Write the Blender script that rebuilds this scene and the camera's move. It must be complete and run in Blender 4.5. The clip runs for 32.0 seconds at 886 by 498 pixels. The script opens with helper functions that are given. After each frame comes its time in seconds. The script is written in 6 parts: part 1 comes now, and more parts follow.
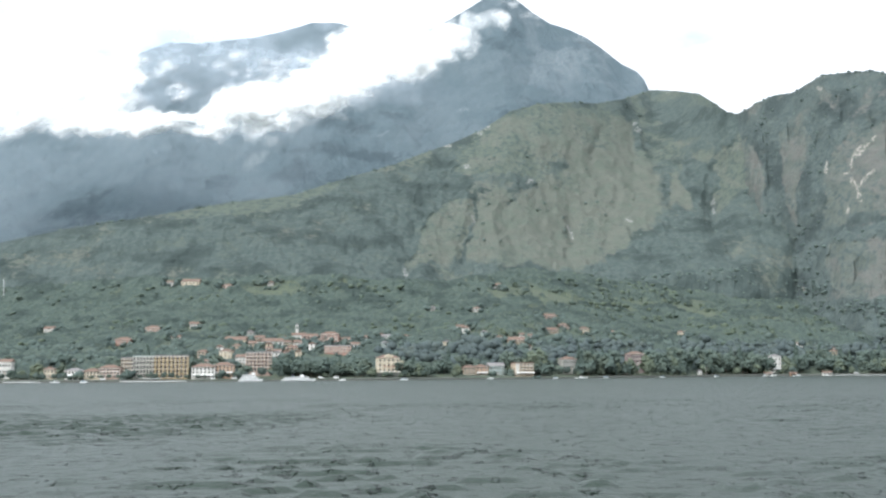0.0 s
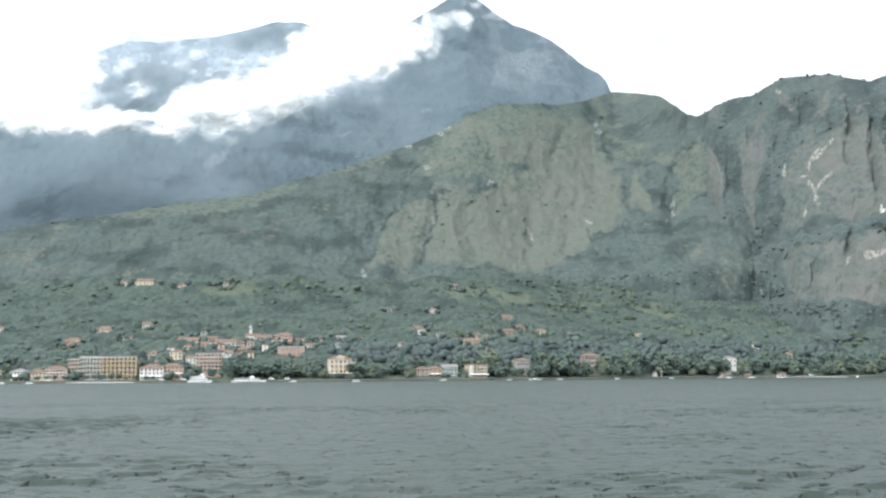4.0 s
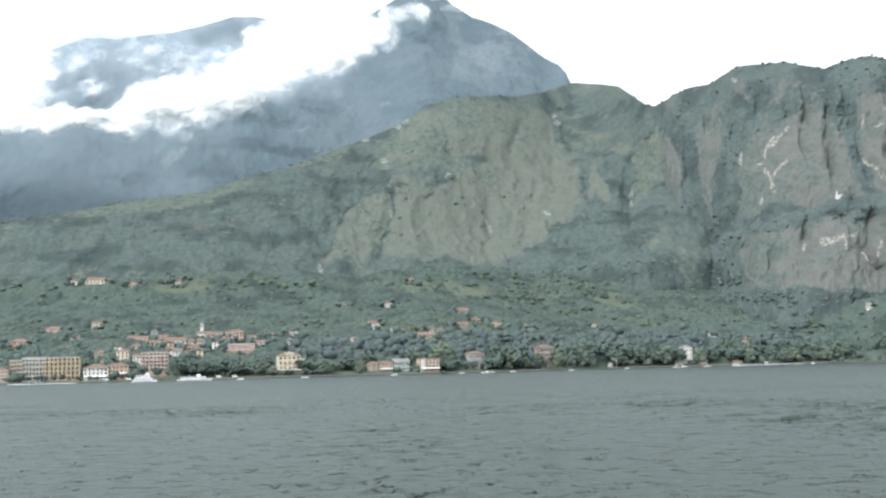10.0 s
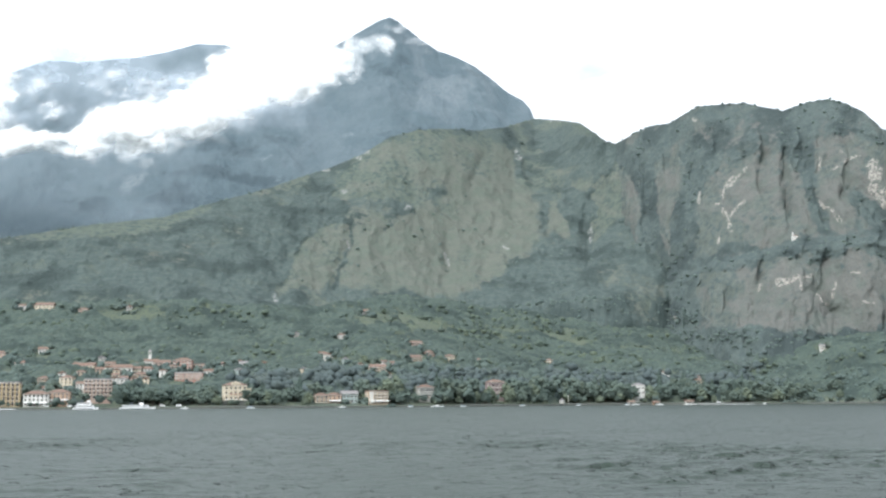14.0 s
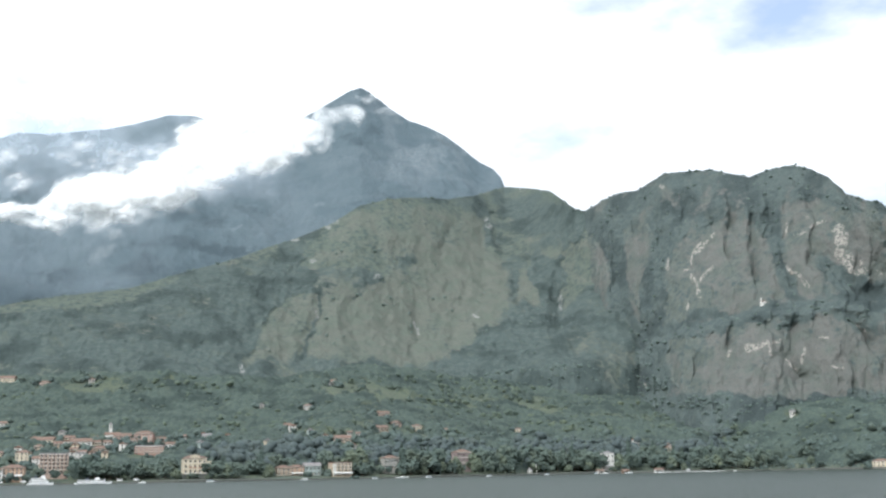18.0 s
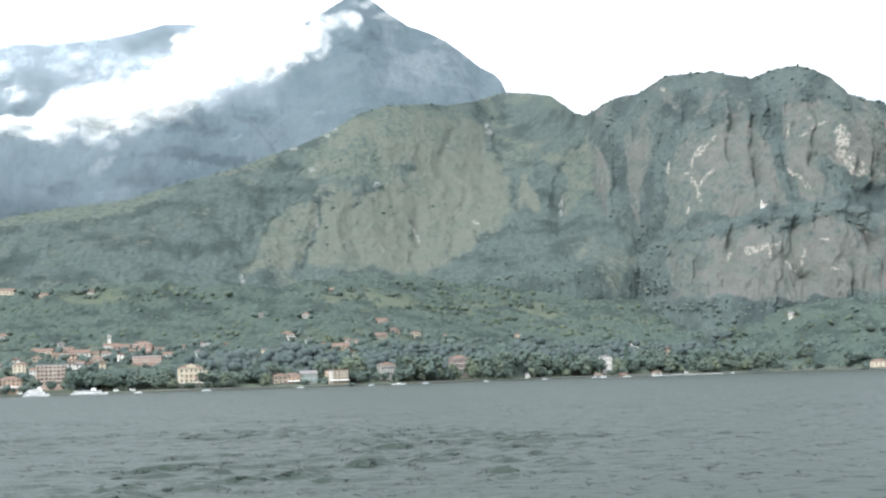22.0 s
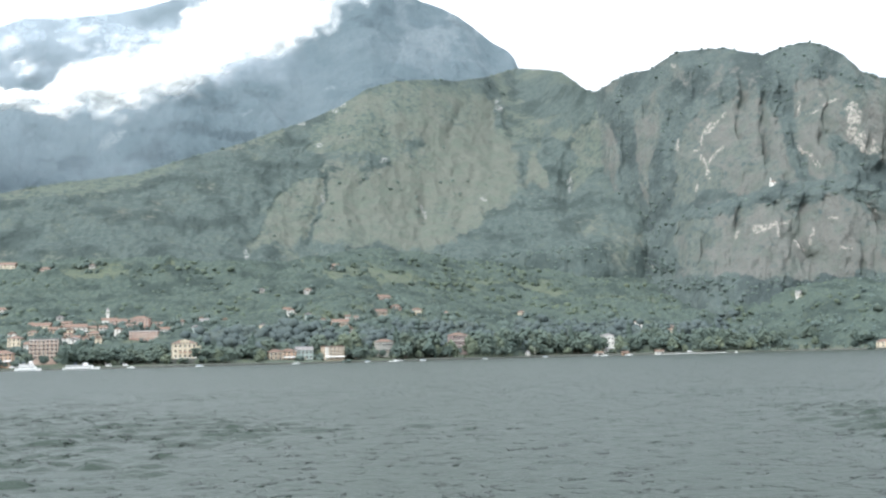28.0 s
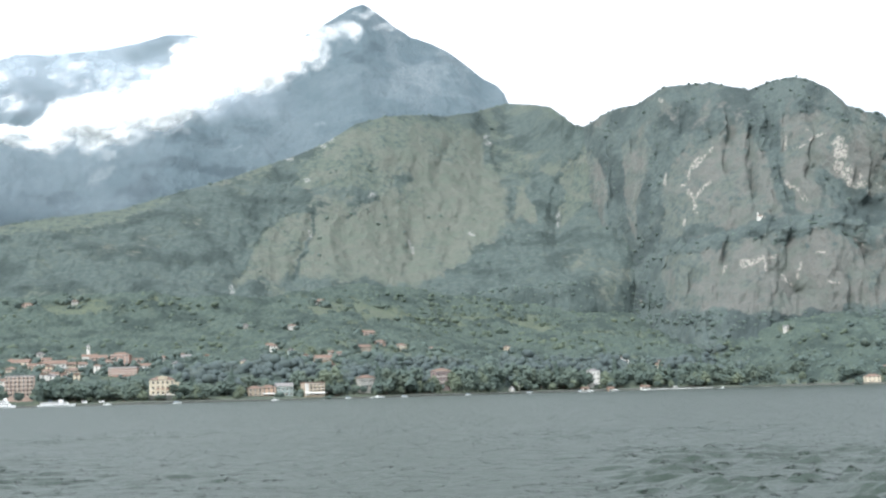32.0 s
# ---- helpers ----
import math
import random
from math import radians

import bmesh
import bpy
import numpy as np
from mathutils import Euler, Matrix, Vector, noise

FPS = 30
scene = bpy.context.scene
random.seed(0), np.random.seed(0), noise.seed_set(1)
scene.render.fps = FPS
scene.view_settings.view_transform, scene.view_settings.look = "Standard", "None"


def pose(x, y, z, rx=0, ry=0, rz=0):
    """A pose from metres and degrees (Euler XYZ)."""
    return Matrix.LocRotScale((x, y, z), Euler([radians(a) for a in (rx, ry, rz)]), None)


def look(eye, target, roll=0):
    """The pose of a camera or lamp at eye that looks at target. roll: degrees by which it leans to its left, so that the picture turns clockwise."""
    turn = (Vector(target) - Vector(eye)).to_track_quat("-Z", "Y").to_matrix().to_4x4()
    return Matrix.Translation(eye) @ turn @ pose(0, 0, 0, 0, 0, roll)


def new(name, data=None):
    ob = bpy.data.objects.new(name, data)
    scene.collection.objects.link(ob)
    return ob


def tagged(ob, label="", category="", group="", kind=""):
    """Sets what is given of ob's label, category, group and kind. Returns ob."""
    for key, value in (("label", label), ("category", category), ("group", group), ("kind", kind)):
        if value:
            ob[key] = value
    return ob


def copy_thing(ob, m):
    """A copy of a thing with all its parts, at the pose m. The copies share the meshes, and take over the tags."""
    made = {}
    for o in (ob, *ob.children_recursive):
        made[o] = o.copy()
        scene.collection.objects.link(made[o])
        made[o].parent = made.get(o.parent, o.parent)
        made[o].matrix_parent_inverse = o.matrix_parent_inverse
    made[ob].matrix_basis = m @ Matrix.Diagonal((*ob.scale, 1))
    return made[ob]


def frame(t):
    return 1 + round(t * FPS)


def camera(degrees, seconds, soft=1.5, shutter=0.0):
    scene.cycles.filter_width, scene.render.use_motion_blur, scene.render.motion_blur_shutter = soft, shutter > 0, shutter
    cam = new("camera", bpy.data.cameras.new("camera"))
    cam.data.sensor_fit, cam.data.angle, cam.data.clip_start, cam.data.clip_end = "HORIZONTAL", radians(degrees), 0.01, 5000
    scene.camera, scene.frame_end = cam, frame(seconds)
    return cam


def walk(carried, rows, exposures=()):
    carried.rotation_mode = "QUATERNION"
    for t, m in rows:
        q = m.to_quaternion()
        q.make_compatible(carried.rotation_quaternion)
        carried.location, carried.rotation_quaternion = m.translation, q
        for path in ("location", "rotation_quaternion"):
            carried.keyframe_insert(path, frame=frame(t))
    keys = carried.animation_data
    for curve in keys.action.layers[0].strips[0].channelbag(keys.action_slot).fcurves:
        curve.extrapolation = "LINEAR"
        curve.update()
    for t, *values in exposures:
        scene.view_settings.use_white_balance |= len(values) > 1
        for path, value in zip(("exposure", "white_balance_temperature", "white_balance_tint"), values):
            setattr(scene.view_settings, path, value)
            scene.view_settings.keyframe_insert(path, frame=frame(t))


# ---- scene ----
# ---- camera: a ferry's deck gliding over the lake, held by hand ----
# seconds, metres east, metres ahead, degrees of yaw, pitch and roll
PATH = [
    (0.0, 0.00, 0.00, 0.013, 5.791, -0.434), (0.5, 1.58, 1.16, -0.229, 5.533, -0.274), (1.0, 3.17, 2.32, -0.311, 5.475, -0.604),
    (1.5, 4.76, 3.47, -0.462, 5.952, -0.719), (2.0, 6.36, 4.62, -0.271, 6.433, -0.782), (2.5, 7.95, 5.76, -0.715, 6.124, -0.321),
    (4.5, 14.36, 10.31, -1.693, 5.836, -0.467), (5.0, 15.97, 11.43, -1.722, 5.898, -0.476), (5.5, 17.59, 12.56, -2.810, 5.195, 0.019),
    (6.0, 19.20, 13.67, -3.100, 5.248, 0.000), (6.5, 20.82, 14.79, -3.709, 5.681, -0.663), (7.0, 22.44, 15.90, -3.416, 6.360, -1.513),
    (7.5, 24.06, 17.01, -2.898, 6.387, -0.966), (8.0, 25.69, 18.11, -3.305, 5.214, -1.291), (8.5, 27.32, 19.21, -2.966, 5.567, -0.511),
    (9.0, 28.95, 20.31, -2.753, 5.593, -0.209), (9.5, 30.58, 21.40, -3.133, 5.869, -1.151), (10.0, 32.22, 22.49, -3.069, 5.541, -1.437),
    (10.5, 33.86, 23.57, -3.085, 5.553, -1.070), (11.0, 35.51, 24.65, -3.599, 6.397, -0.677), (11.5, 37.15, 25.73, -4.049, 6.946, -0.250),
    (12.0, 38.80, 26.81, -4.170, 6.715, -0.495), (12.5, 40.45, 27.88, -4.057, 7.186, -0.718), (13.0, 42.10, 28.94, -3.934, 7.741, -1.320),
    (13.5, 43.76, 30.00, -3.526, 8.710, -0.685), (14.0, 45.42, 31.06, -4.748, 7.035, -0.325), (14.5, 47.08, 32.12, -4.775, 6.636, 0.280),
    (16.5, 53.76, 36.30, -4.785, 6.743, -0.899), (17.0, 55.44, 37.33, -4.809, 6.275, -0.585), (17.5, 57.12, 38.36, -6.139, 7.560, 0.082),
    (18.0, 58.80, 39.39, -5.935, 10.202, -0.999), (18.5, 60.48, 40.42, -6.124, 9.573, -1.502), (19.0, 62.17, 41.44, -5.526, 9.303, -1.162),
    (19.5, 63.86, 42.45, -5.709, 8.000, -1.863), (20.0, 65.55, 43.47, -6.086, 6.153, -1.733), (20.5, 67.25, 44.48, -6.631, 5.749, -1.673),
    (21.0, 68.95, 45.48, -6.465, 6.130, -1.892), (21.5, 70.65, 46.48, -5.607, 6.975, -1.883), (22.0, 72.35, 47.48, -5.554, 5.959, -1.764),
    (22.5, 74.06, 48.48, -6.023, 5.445, -1.065), (23.0, 75.77, 49.47, -6.742, 5.057, -1.694), (23.5, 77.48, 50.45, -5.932, 5.560, -1.076),
    (24.0, 79.19, 51.44, -5.374, 5.571, -1.048), (24.5, 80.91, 52.42, -5.171, 5.330, -1.480), (25.0, 82.63, 53.39, -5.117, 5.238, -1.683),
    (25.5, 84.35, 54.36, -4.743, 5.018, -1.184), (27.5, 91.28, 58.21, -4.503, 4.903, -0.912), (28.0, 93.01, 59.16, -4.762, 4.918, -1.332),
    (28.5, 94.75, 60.11, -5.090, 4.725, -1.145), (29.0, 96.49, 61.06, -5.421, 4.629, -1.223), (29.5, 98.24, 62.00, -5.715, 5.208, -1.126),
    (30.0, 99.99, 62.94, -5.209, 6.060, -1.552), (30.5, 101.74, 63.87, -4.454, 7.028, -1.050), (31.0, 103.49, 64.80, -4.291, 6.274, -1.280),
    (31.5, 105.25, 65.73, -5.070, 6.327, -1.911), (32.0, 107.01, 66.65, -5.061, 6.537, -1.468)]
DECK = 4.5


def view(x, y, yaw, pitch, roll):
    a, b = radians(yaw), radians(pitch)
    eye = Vector((x, y, DECK))
    return look(eye, eye + Vector((-math.sin(a) * math.cos(b), math.cos(a) * math.cos(b), math.sin(b))), roll)


cam = camera(39.17, 32.0, soft=2.4)
walk(cam, [(t, view(x, y, yaw, pitch, roll)) for t, x, y, yaw, pitch, roll in PATH],
     exposures=[(0.0, 0.95, 6100, 10), (1.5, 1.04, 6100, 10), (9.0, 1.05, 6100, 10), (13.0, 1.03, 6100, 10), (14.2, 0.96, 6100, 10), (16.5, 1.06, 6100, 10), (17.0, 1.06, 6100, 10), (18.2, 0.7, 6100, 10), (19.1, 0.5, 6100, 10), (20.1, 1.18, 6100, 10), (25.0, 1.2, 6100, 10), (29.0, 1.2, 6100, 10), (32.0, 1.17, 6100, 10)])

# ---- world and sun: bright broken cloud, soft sun from the left ----
SUN_AZ, SUN_EL = radians(-137), radians(42)
world = bpy.data.worlds.new("world")
scene.world = world
world.use_nodes = True
wn, wl = world.node_tree.nodes, world.node_tree.links
wn.clear()
sky = wn.new("ShaderNodeTexSky")
sky.sky_type, sky.sun_disc = "NISHITA", False
sky.sun_elevation, sky.sun_rotation = SUN_EL, SUN_AZ
sky_bg = wn.new("ShaderNodeBackground")
sky_bg.inputs["Strength"].default_value = 0.12
wl.new(sky.outputs["Color"], sky_bg.inputs["Color"])
cloud_bg = wn.new("ShaderNodeBackground")
cloud_bg.inputs["Color"].default_value = (0.95, 0.99, 1.015, 1)
w_co = wn.new("ShaderNodeTexCoord")
w_map = wn.new("ShaderNodeMapping")
w_map.inputs["Scale"].default_value = (1.0, 1.0, 2.2)
wl.new(w_co.outputs["Generated"], w_map.inputs["Vector"])
w_noise = wn.new("ShaderNodeTexNoise")
w_noise.inputs["Scale"].default_value, w_noise.inputs["Detail"].default_value = 5.0, 7.0
w_noise.inputs["Roughness"].default_value = 0.55
wl.new(w_map.outputs["Vector"], w_noise.inputs["Vector"])
w_ramp = wn.new("ShaderNodeValToRGB")
w_ramp.color_ramp.elements[0].position, w_ramp.color_ramp.elements[1].position = 0.32, 0.5
w_ramp.color_ramp.elements[0].color = (0.35, 0.35, 0.35, 1)
wl.new(w_noise.outputs["Fac"], w_ramp.inputs["Fac"])
w_str = wn.new("ShaderNodeMapRange")
w_str.inputs["From Min"].default_value, w_str.inputs["From Max"].default_value = 0.35, 0.75
w_str.inputs["To Min"].default_value, w_str.inputs["To Max"].default_value = 0.68, 1.23
wl.new(w_noise.outputs["Fac"], w_str.inputs["Value"])
w_sun = wn.new("ShaderNodeVectorMath")
w_sun.operation = "DOT_PRODUCT"
w_sun.inputs[1].default_value = (math.sin(SUN_AZ) * math.cos(SUN_EL), math.cos(SUN_AZ) * math.cos(SUN_EL), math.sin(SUN_EL))
wl.new(w_co.outputs["Generated"], w_sun.inputs[0])
w_glow = wn.new("ShaderNodeMath")
w_glow.operation, w_glow.inputs[1].default_value, w_glow.inputs[2].default_value = "MULTIPLY_ADD", 0.36, 1.0
wl.new(w_sun.outputs["Value"], w_glow.inputs[0])
w_mul = wn.new("ShaderNodeMath")
w_mul.operation = "MULTIPLY"
wl.new(w_str.outputs["Result"], w_mul.inputs[0])
wl.new(w_glow.outputs[0], w_mul.inputs[1])
wl.new(w_mul.outputs[0], cloud_bg.inputs["Strength"])
w_mix = wn.new("ShaderNodeMixShader")
wl.new(w_ramp.outputs["Color"], w_mix.inputs["Fac"])
wl.new(sky_bg.outputs["Background"], w_mix.inputs[1])
wl.new(cloud_bg.outputs["Background"], w_mix.inputs[2])
w_out = wn.new("ShaderNodeOutputWorld")
wl.new(w_mix.outputs["Shader"], w_out.inputs["Surface"])

sun = new("sun", bpy.data.lights.new("sun", "SUN"))
sun.data.energy, sun.data.angle, sun.data.color = 1.6, radians(22), (1.0, 0.965, 0.91)
sun.matrix_world = look((math.sin(SUN_AZ) * math.cos(SUN_EL) * 900, math.cos(SUN_AZ) * math.cos(SUN_EL) * 900, math.sin(SUN_EL) * 900), (0, 0, 0))


# ---- numeric noise ----
def lattice(ix, iy, seed):
    h = (ix.astype(np.int64) * 374761393 + iy.astype(np.int64) * 668265263 + seed * 1274126177) & 0x7FFFFFFF
    h = ((h ^ (h >> 13)) * 1103515245) & 0x7FFFFFFF
    h = ((h ^ (h >> 15)) * 12345677) & 0x7FFFFFFF
    return (h ^ (h >> 16)).astype(float) % 65536 / 32768.0 - 1.0


def vnoise(x, y, seed=0):
    ix, iy = np.floor(x), np.floor(y)
    fx, fy = x - ix, y - iy
    fx, fy = fx * fx * (3 - 2 * fx), fy * fy * (3 - 2 * fy)
    a, b = lattice(ix, iy, seed), lattice(ix + 1, iy, seed)
    c, d = lattice(ix, iy + 1, seed), lattice(ix + 1, iy + 1, seed)
    return (a * (1 - fx) + b * fx) * (1 - fy) + (c * (1 - fx) + d * fx) * fy


def fbm(x, y, seed=0, octaves=5, gain=0.5):
    x, y = np.asarray(x, float), np.asarray(y, float)
    out, amp = 0.0, 1.0
    for k in range(octaves):
        out = out + amp * vnoise(x * 2.03**k + 17.1 * k, y * 2.03**k - 9.7 * k, seed + k)
        amp *= gain
    return out


def ridged(x, y, seed=0, octaves=4):
    x, y = np.asarray(x, float), np.asarray(y, float)
    out, amp = 0.0, 1.0
    for k in range(octaves):
        out = out + amp * (1 - 2 * np.sqrt(vnoise(x * 2.1**k + 5.3 * k, y * 2.1**k, seed + k) ** 2 + 0.015))
        amp *= 0.5
    return out


def domes(x, y, cell, seed):
    """Rounded crowns, one to a cell, each with its own place and height; 0 to about 1."""
    x, y = np.asarray(x, float) / cell, np.asarray(y, float) / cell
    ix, iy = np.floor(x), np.floor(y)
    best = np.zeros(np.shape(x))
    for dx in (-1, 0, 1):
        for dy in (-1, 0, 1):
            cx, cy = ix + dx, iy + dy
            px, py = cx + 0.5 + 0.38 * lattice(cx, cy, seed), cy + 0.5 + 0.38 * lattice(cx, cy, seed + 1)
            tall = 0.72 + 0.28 * lattice(cx, cy, seed + 2)
            best = np.maximum(best, tall * np.sqrt(np.maximum(0, 1 - ((x - px) ** 2 + (y - py) ** 2) / 0.72)))
    return best


def step(lo, hi, v):
    t = np.clip((np.asarray(v, float) - lo) / (hi - lo), 0, 1)
    return t * t * (3 - 2 * t)


# ---- materials ----
class Mat:
    """A small builder of node materials."""

    def __init__(self, name, rough=0.9, metal=0.0, spec=0.2):
        self.m = bpy.data.materials.new(name)
        self.m.use_nodes = True
        self.n, self.l = self.m.node_tree.nodes, self.m.node_tree.links
        self.b = self.n["Principled BSDF"]
        self.b.inputs["Roughness"].default_value = rough
        self.b.inputs["Metallic"].default_value = metal
        self.b.inputs["Specular IOR Level"].default_value = spec
        self.geo = self.n.new("ShaderNodeNewGeometry")

    def node(self, kind, **values):
        nd = self.n.new(kind)
        for k, v in values.items():
            nd.inputs[k.replace("_", " ")].default_value = v
        return nd

    def noise(self, scale, detail=5, rough=0.6, stretch=(1, 1, 1), where=None):
        mp = self.n.new("ShaderNodeMapping")
        mp.inputs["Scale"].default_value = stretch
        self.l.new(where or self.geo.outputs["Position"], mp.inputs["Vector"])
        nd = self.node("ShaderNodeTexNoise", Scale=scale, Detail=detail, Roughness=rough)
        self.l.new(mp.outputs["Vector"], nd.inputs["Vector"])
        return nd.outputs["Fac"]

    def ramp(self, fac, lo, hi):
        nd = self.node("ShaderNodeMapRange", From_Min=lo, From_Max=hi)
        nd.interpolation_type = "SMOOTHSTEP"
        self.l.new(fac, nd.inputs["Value"])
        return nd.outputs["Result"]

    def calc(self, op, a, b):
        nd = self.n.new("ShaderNodeMath")
        nd.operation = op
        for i, v in enumerate((a, b)):
            if isinstance(v, (int, float)):
                nd.inputs[i].default_value = v
            else:
                self.l.new(v, nd.inputs[i])
        return nd.outputs[0]

    def mix(self, fac, a, b):
        nd = self.n.new("ShaderNodeMix")
        nd.data_type = "RGBA"
        if isinstance(fac, (int, float)):
            nd.inputs[0].default_value = fac
        else:
            self.l.new(fac, nd.inputs[0])
        for i, v in ((6, a), (7, b)):
            if isinstance(v, tuple):
                nd.inputs[i].default_value = (*v, 1)
            else:
                self.l.new(v, nd.inputs[i])
        return nd.outputs[2]

    def attr(self, name):
        nd = self.n.new("ShaderNodeAttribute")
        nd.attribute_name = name
        return nd.outputs["Fac"]

    def colour(self, c):
        if isinstance(c, tuple):
            self.b.inputs["Base Color"].default_value = (*c, 1)
        else:
            self.l.new(c, self.b.inputs["Base Color"])
        return self

    def bump(self, height, dist, strength=1.0):
        nd = self.node("ShaderNodeBump", Strength=strength, Distance=dist)
        self.l.new(height, nd.inputs["Height"])
        self.l.new(nd.outputs["Normal"], self.b.inputs["Normal"])
        return self


def slope_material(name, rock, rock2, grass, wood, wood2, scar, grain=1.0):
    """Mountainside: rock, grass and woods by the masks that the mesh carries."""
    m = Mat(name, 0.95, spec=0.1)
    fine = m.noise(0.09 * grain, 6, 0.65)
    broad = m.noise(0.012 * grain, 4, 0.55)
    streak = m.noise(0.05 * grain, 5, 0.65, (1, 0.6, 0.25))
    patch = m.noise(0.03 * grain, 5, 0.6)
    speck = m.noise(0.28 * grain, 4, 0.6)
    r = m.mix(m.ramp(streak, 0.35, 0.65), rock, rock2)
    r = m.mix(m.calc("MULTIPLY", m.ramp(patch, 0.44, 0.62), 0.75), r, grass)
    r = m.mix(m.calc("MULTIPLY", m.ramp(speck, 0.54, 0.66), 0.6), r, wood)
    g = m.mix(m.ramp(fine, 0.42, 0.66), grass, wood)
    ground_mix = m.mix(m.ramp(m.calc("ADD", m.attr("grass"), m.calc("MULTIPLY", m.calc("SUBTRACT", fine, 0.5), 1.3)), 0.3, 0.7), r, g)
    w = m.mix(m.ramp(fine, 0.38, 0.62), wood, wood2)
    w = m.mix(m.ramp(broad, 0.46, 0.62), w, tuple(0.76 * v for v in wood))
    w = m.mix(m.calc("MULTIPLY", m.ramp(patch, 0.56, 0.7), 0.35), w, grass)
    c = m.mix(m.ramp(m.calc("ADD", m.attr("wood"), m.calc("MULTIPLY", m.calc("SUBTRACT", fine, 0.5), 1.6)), 0.3, 0.72), ground_mix, w)
    broken = m.ramp(m.noise(0.24, 5, 0.75, (1, 0.6, 0.6)), 0.43, 0.57)
    s = m.calc("MULTIPLY", m.calc("MULTIPLY", m.ramp(m.attr("scar"), 0.12, 0.75), broken), 0.85)
    c = m.mix(s, c, scar)
    m.colour(c)
    m.bump(m.calc("ADD", m.calc("ADD", fine, m.calc("MULTIPLY", speck, 0.5)), m.calc("MULTIPLY", streak, 1.6)), 5.0 / grain, 0.85)
    return m.m


# Air haze is put into these colours: blue-grey far rock, bluer nearer woods.
HAZED_FAR_ROCK = slope_material("hazed_far_mountain_rock", (0.101, 0.131, 0.146), (0.112, 0.142, 0.156), (0.096, 0.126, 0.139), (0.086, 0.116, 0.131), (0.097, 0.128, 0.142), (0.2, 0.225, 0.237), 0.6)
DOME_ROCK = slope_material("hill_rock_and_scrub", (0.109, 0.118, 0.098), (0.121, 0.128, 0.107), (0.1, 0.118, 0.095), (0.062, 0.082, 0.076), (0.084, 0.104, 0.095), (0.28, 0.28, 0.26))
CLIFF_ROCK = slope_material("cliff_rock", (0.113, 0.117, 0.106), (0.127, 0.126, 0.114), (0.104, 0.118, 0.102), (0.067, 0.086, 0.083), (0.088, 0.108, 0.099), (0.33, 0.305, 0.265))
GROUND_MAT = slope_material("wooded_ground", (0.09, 0.105, 0.08), (0.104, 0.116, 0.087), (0.1, 0.117, 0.08), (0.056, 0.076, 0.067), (0.078, 0.1, 0.081), (0.104, 0.119, 0.084), 2.0)


def foliage(name, dark, light):
    m = Mat(name, 0.85, spec=0.15)
    dark, light = tuple(1.72 * v for v in dark), tuple(1.66 * v for v in light)
    info = m.geo.outputs["Random Per Island"]
    c = m.mix(info, dark, light)
    c = m.mix(m.ramp(m.noise(0.016, 4), 0.4, 0.6), m.mix(0.55, c, dark), m.mix(0.45, c, light))
    brown = tuple(v * k for v, k in zip(light, (1.05, 0.98, 0.88)))
    c = m.mix(m.calc("MULTIPLY", m.ramp(m.noise(0.045, 3), 0.52, 0.66), 0.6), c, brown)
    c = m.mix(m.ramp(m.noise(0.9, 4), 0.35, 0.65), m.mix(0.2, c, dark), c)
    out = [n for n in m.n if n.type == "OUTPUT_MATERIAL"][0]
    leaf, both = m.n.new("ShaderNodeBsdfTranslucent"), m.n.new("ShaderNodeMixShader")
    m.l.new(c, leaf.inputs["Color"])
    both.inputs["Fac"].default_value = 0.24
    m.l.new(m.b.outputs[0], both.inputs[1])
    m.l.new(leaf.outputs[0], both.inputs[2])
    m.l.new(both.outputs[0], out.inputs["Surface"])
    return m.colour(c).m


# Sunlit, shady and hazed tones of the woods are put into these colours.
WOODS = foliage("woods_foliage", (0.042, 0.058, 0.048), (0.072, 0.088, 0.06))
SHADY_WOODS = foliage("shady_woods_foliage", (0.049, 0.066, 0.061), (0.067, 0.086, 0.072))
SUNNY_WOODS = foliage("sunny_woods_foliage", (0.05, 0.066, 0.055), (0.06, 0.077, 0.061))
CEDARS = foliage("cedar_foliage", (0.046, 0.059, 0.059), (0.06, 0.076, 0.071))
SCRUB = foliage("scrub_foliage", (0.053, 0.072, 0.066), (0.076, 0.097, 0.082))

# ---- water ----
def water_material():
    m = Mat("lake_water", 0.38, spec=0.5)
    m.b.inputs["IOR"].default_value = 1.33
    m.colour((0.021, 0.034, 0.024))
    small = m.noise(1.9, 4, 0.65, (0.7, 0.8, 1.0))
    mid = m.noise(0.5, 4, 0.6, (1.0, 0.6, 1.0))
    gust = m.calc("ADD", m.calc("MULTIPLY", m.ramp(m.noise(0.05, 3, 0.5, (1.0, 0.5, 1.0)), 0.34, 0.6), 1.8), 0.6)
    lip = m.ramp(m.noise(0.95, 3, 0.6, (0.8, 0.65, 1.0)), 0.572, 0.62)
    base = m.calc("ADD", m.calc("MULTIPLY", small, 0.26), m.calc("MULTIPLY", mid, 0.25))
    return m.bump(m.calc("ADD", base, m.calc("MULTIPLY", lip, gust)), 1.0, 1.0).m


WATER = water_material()


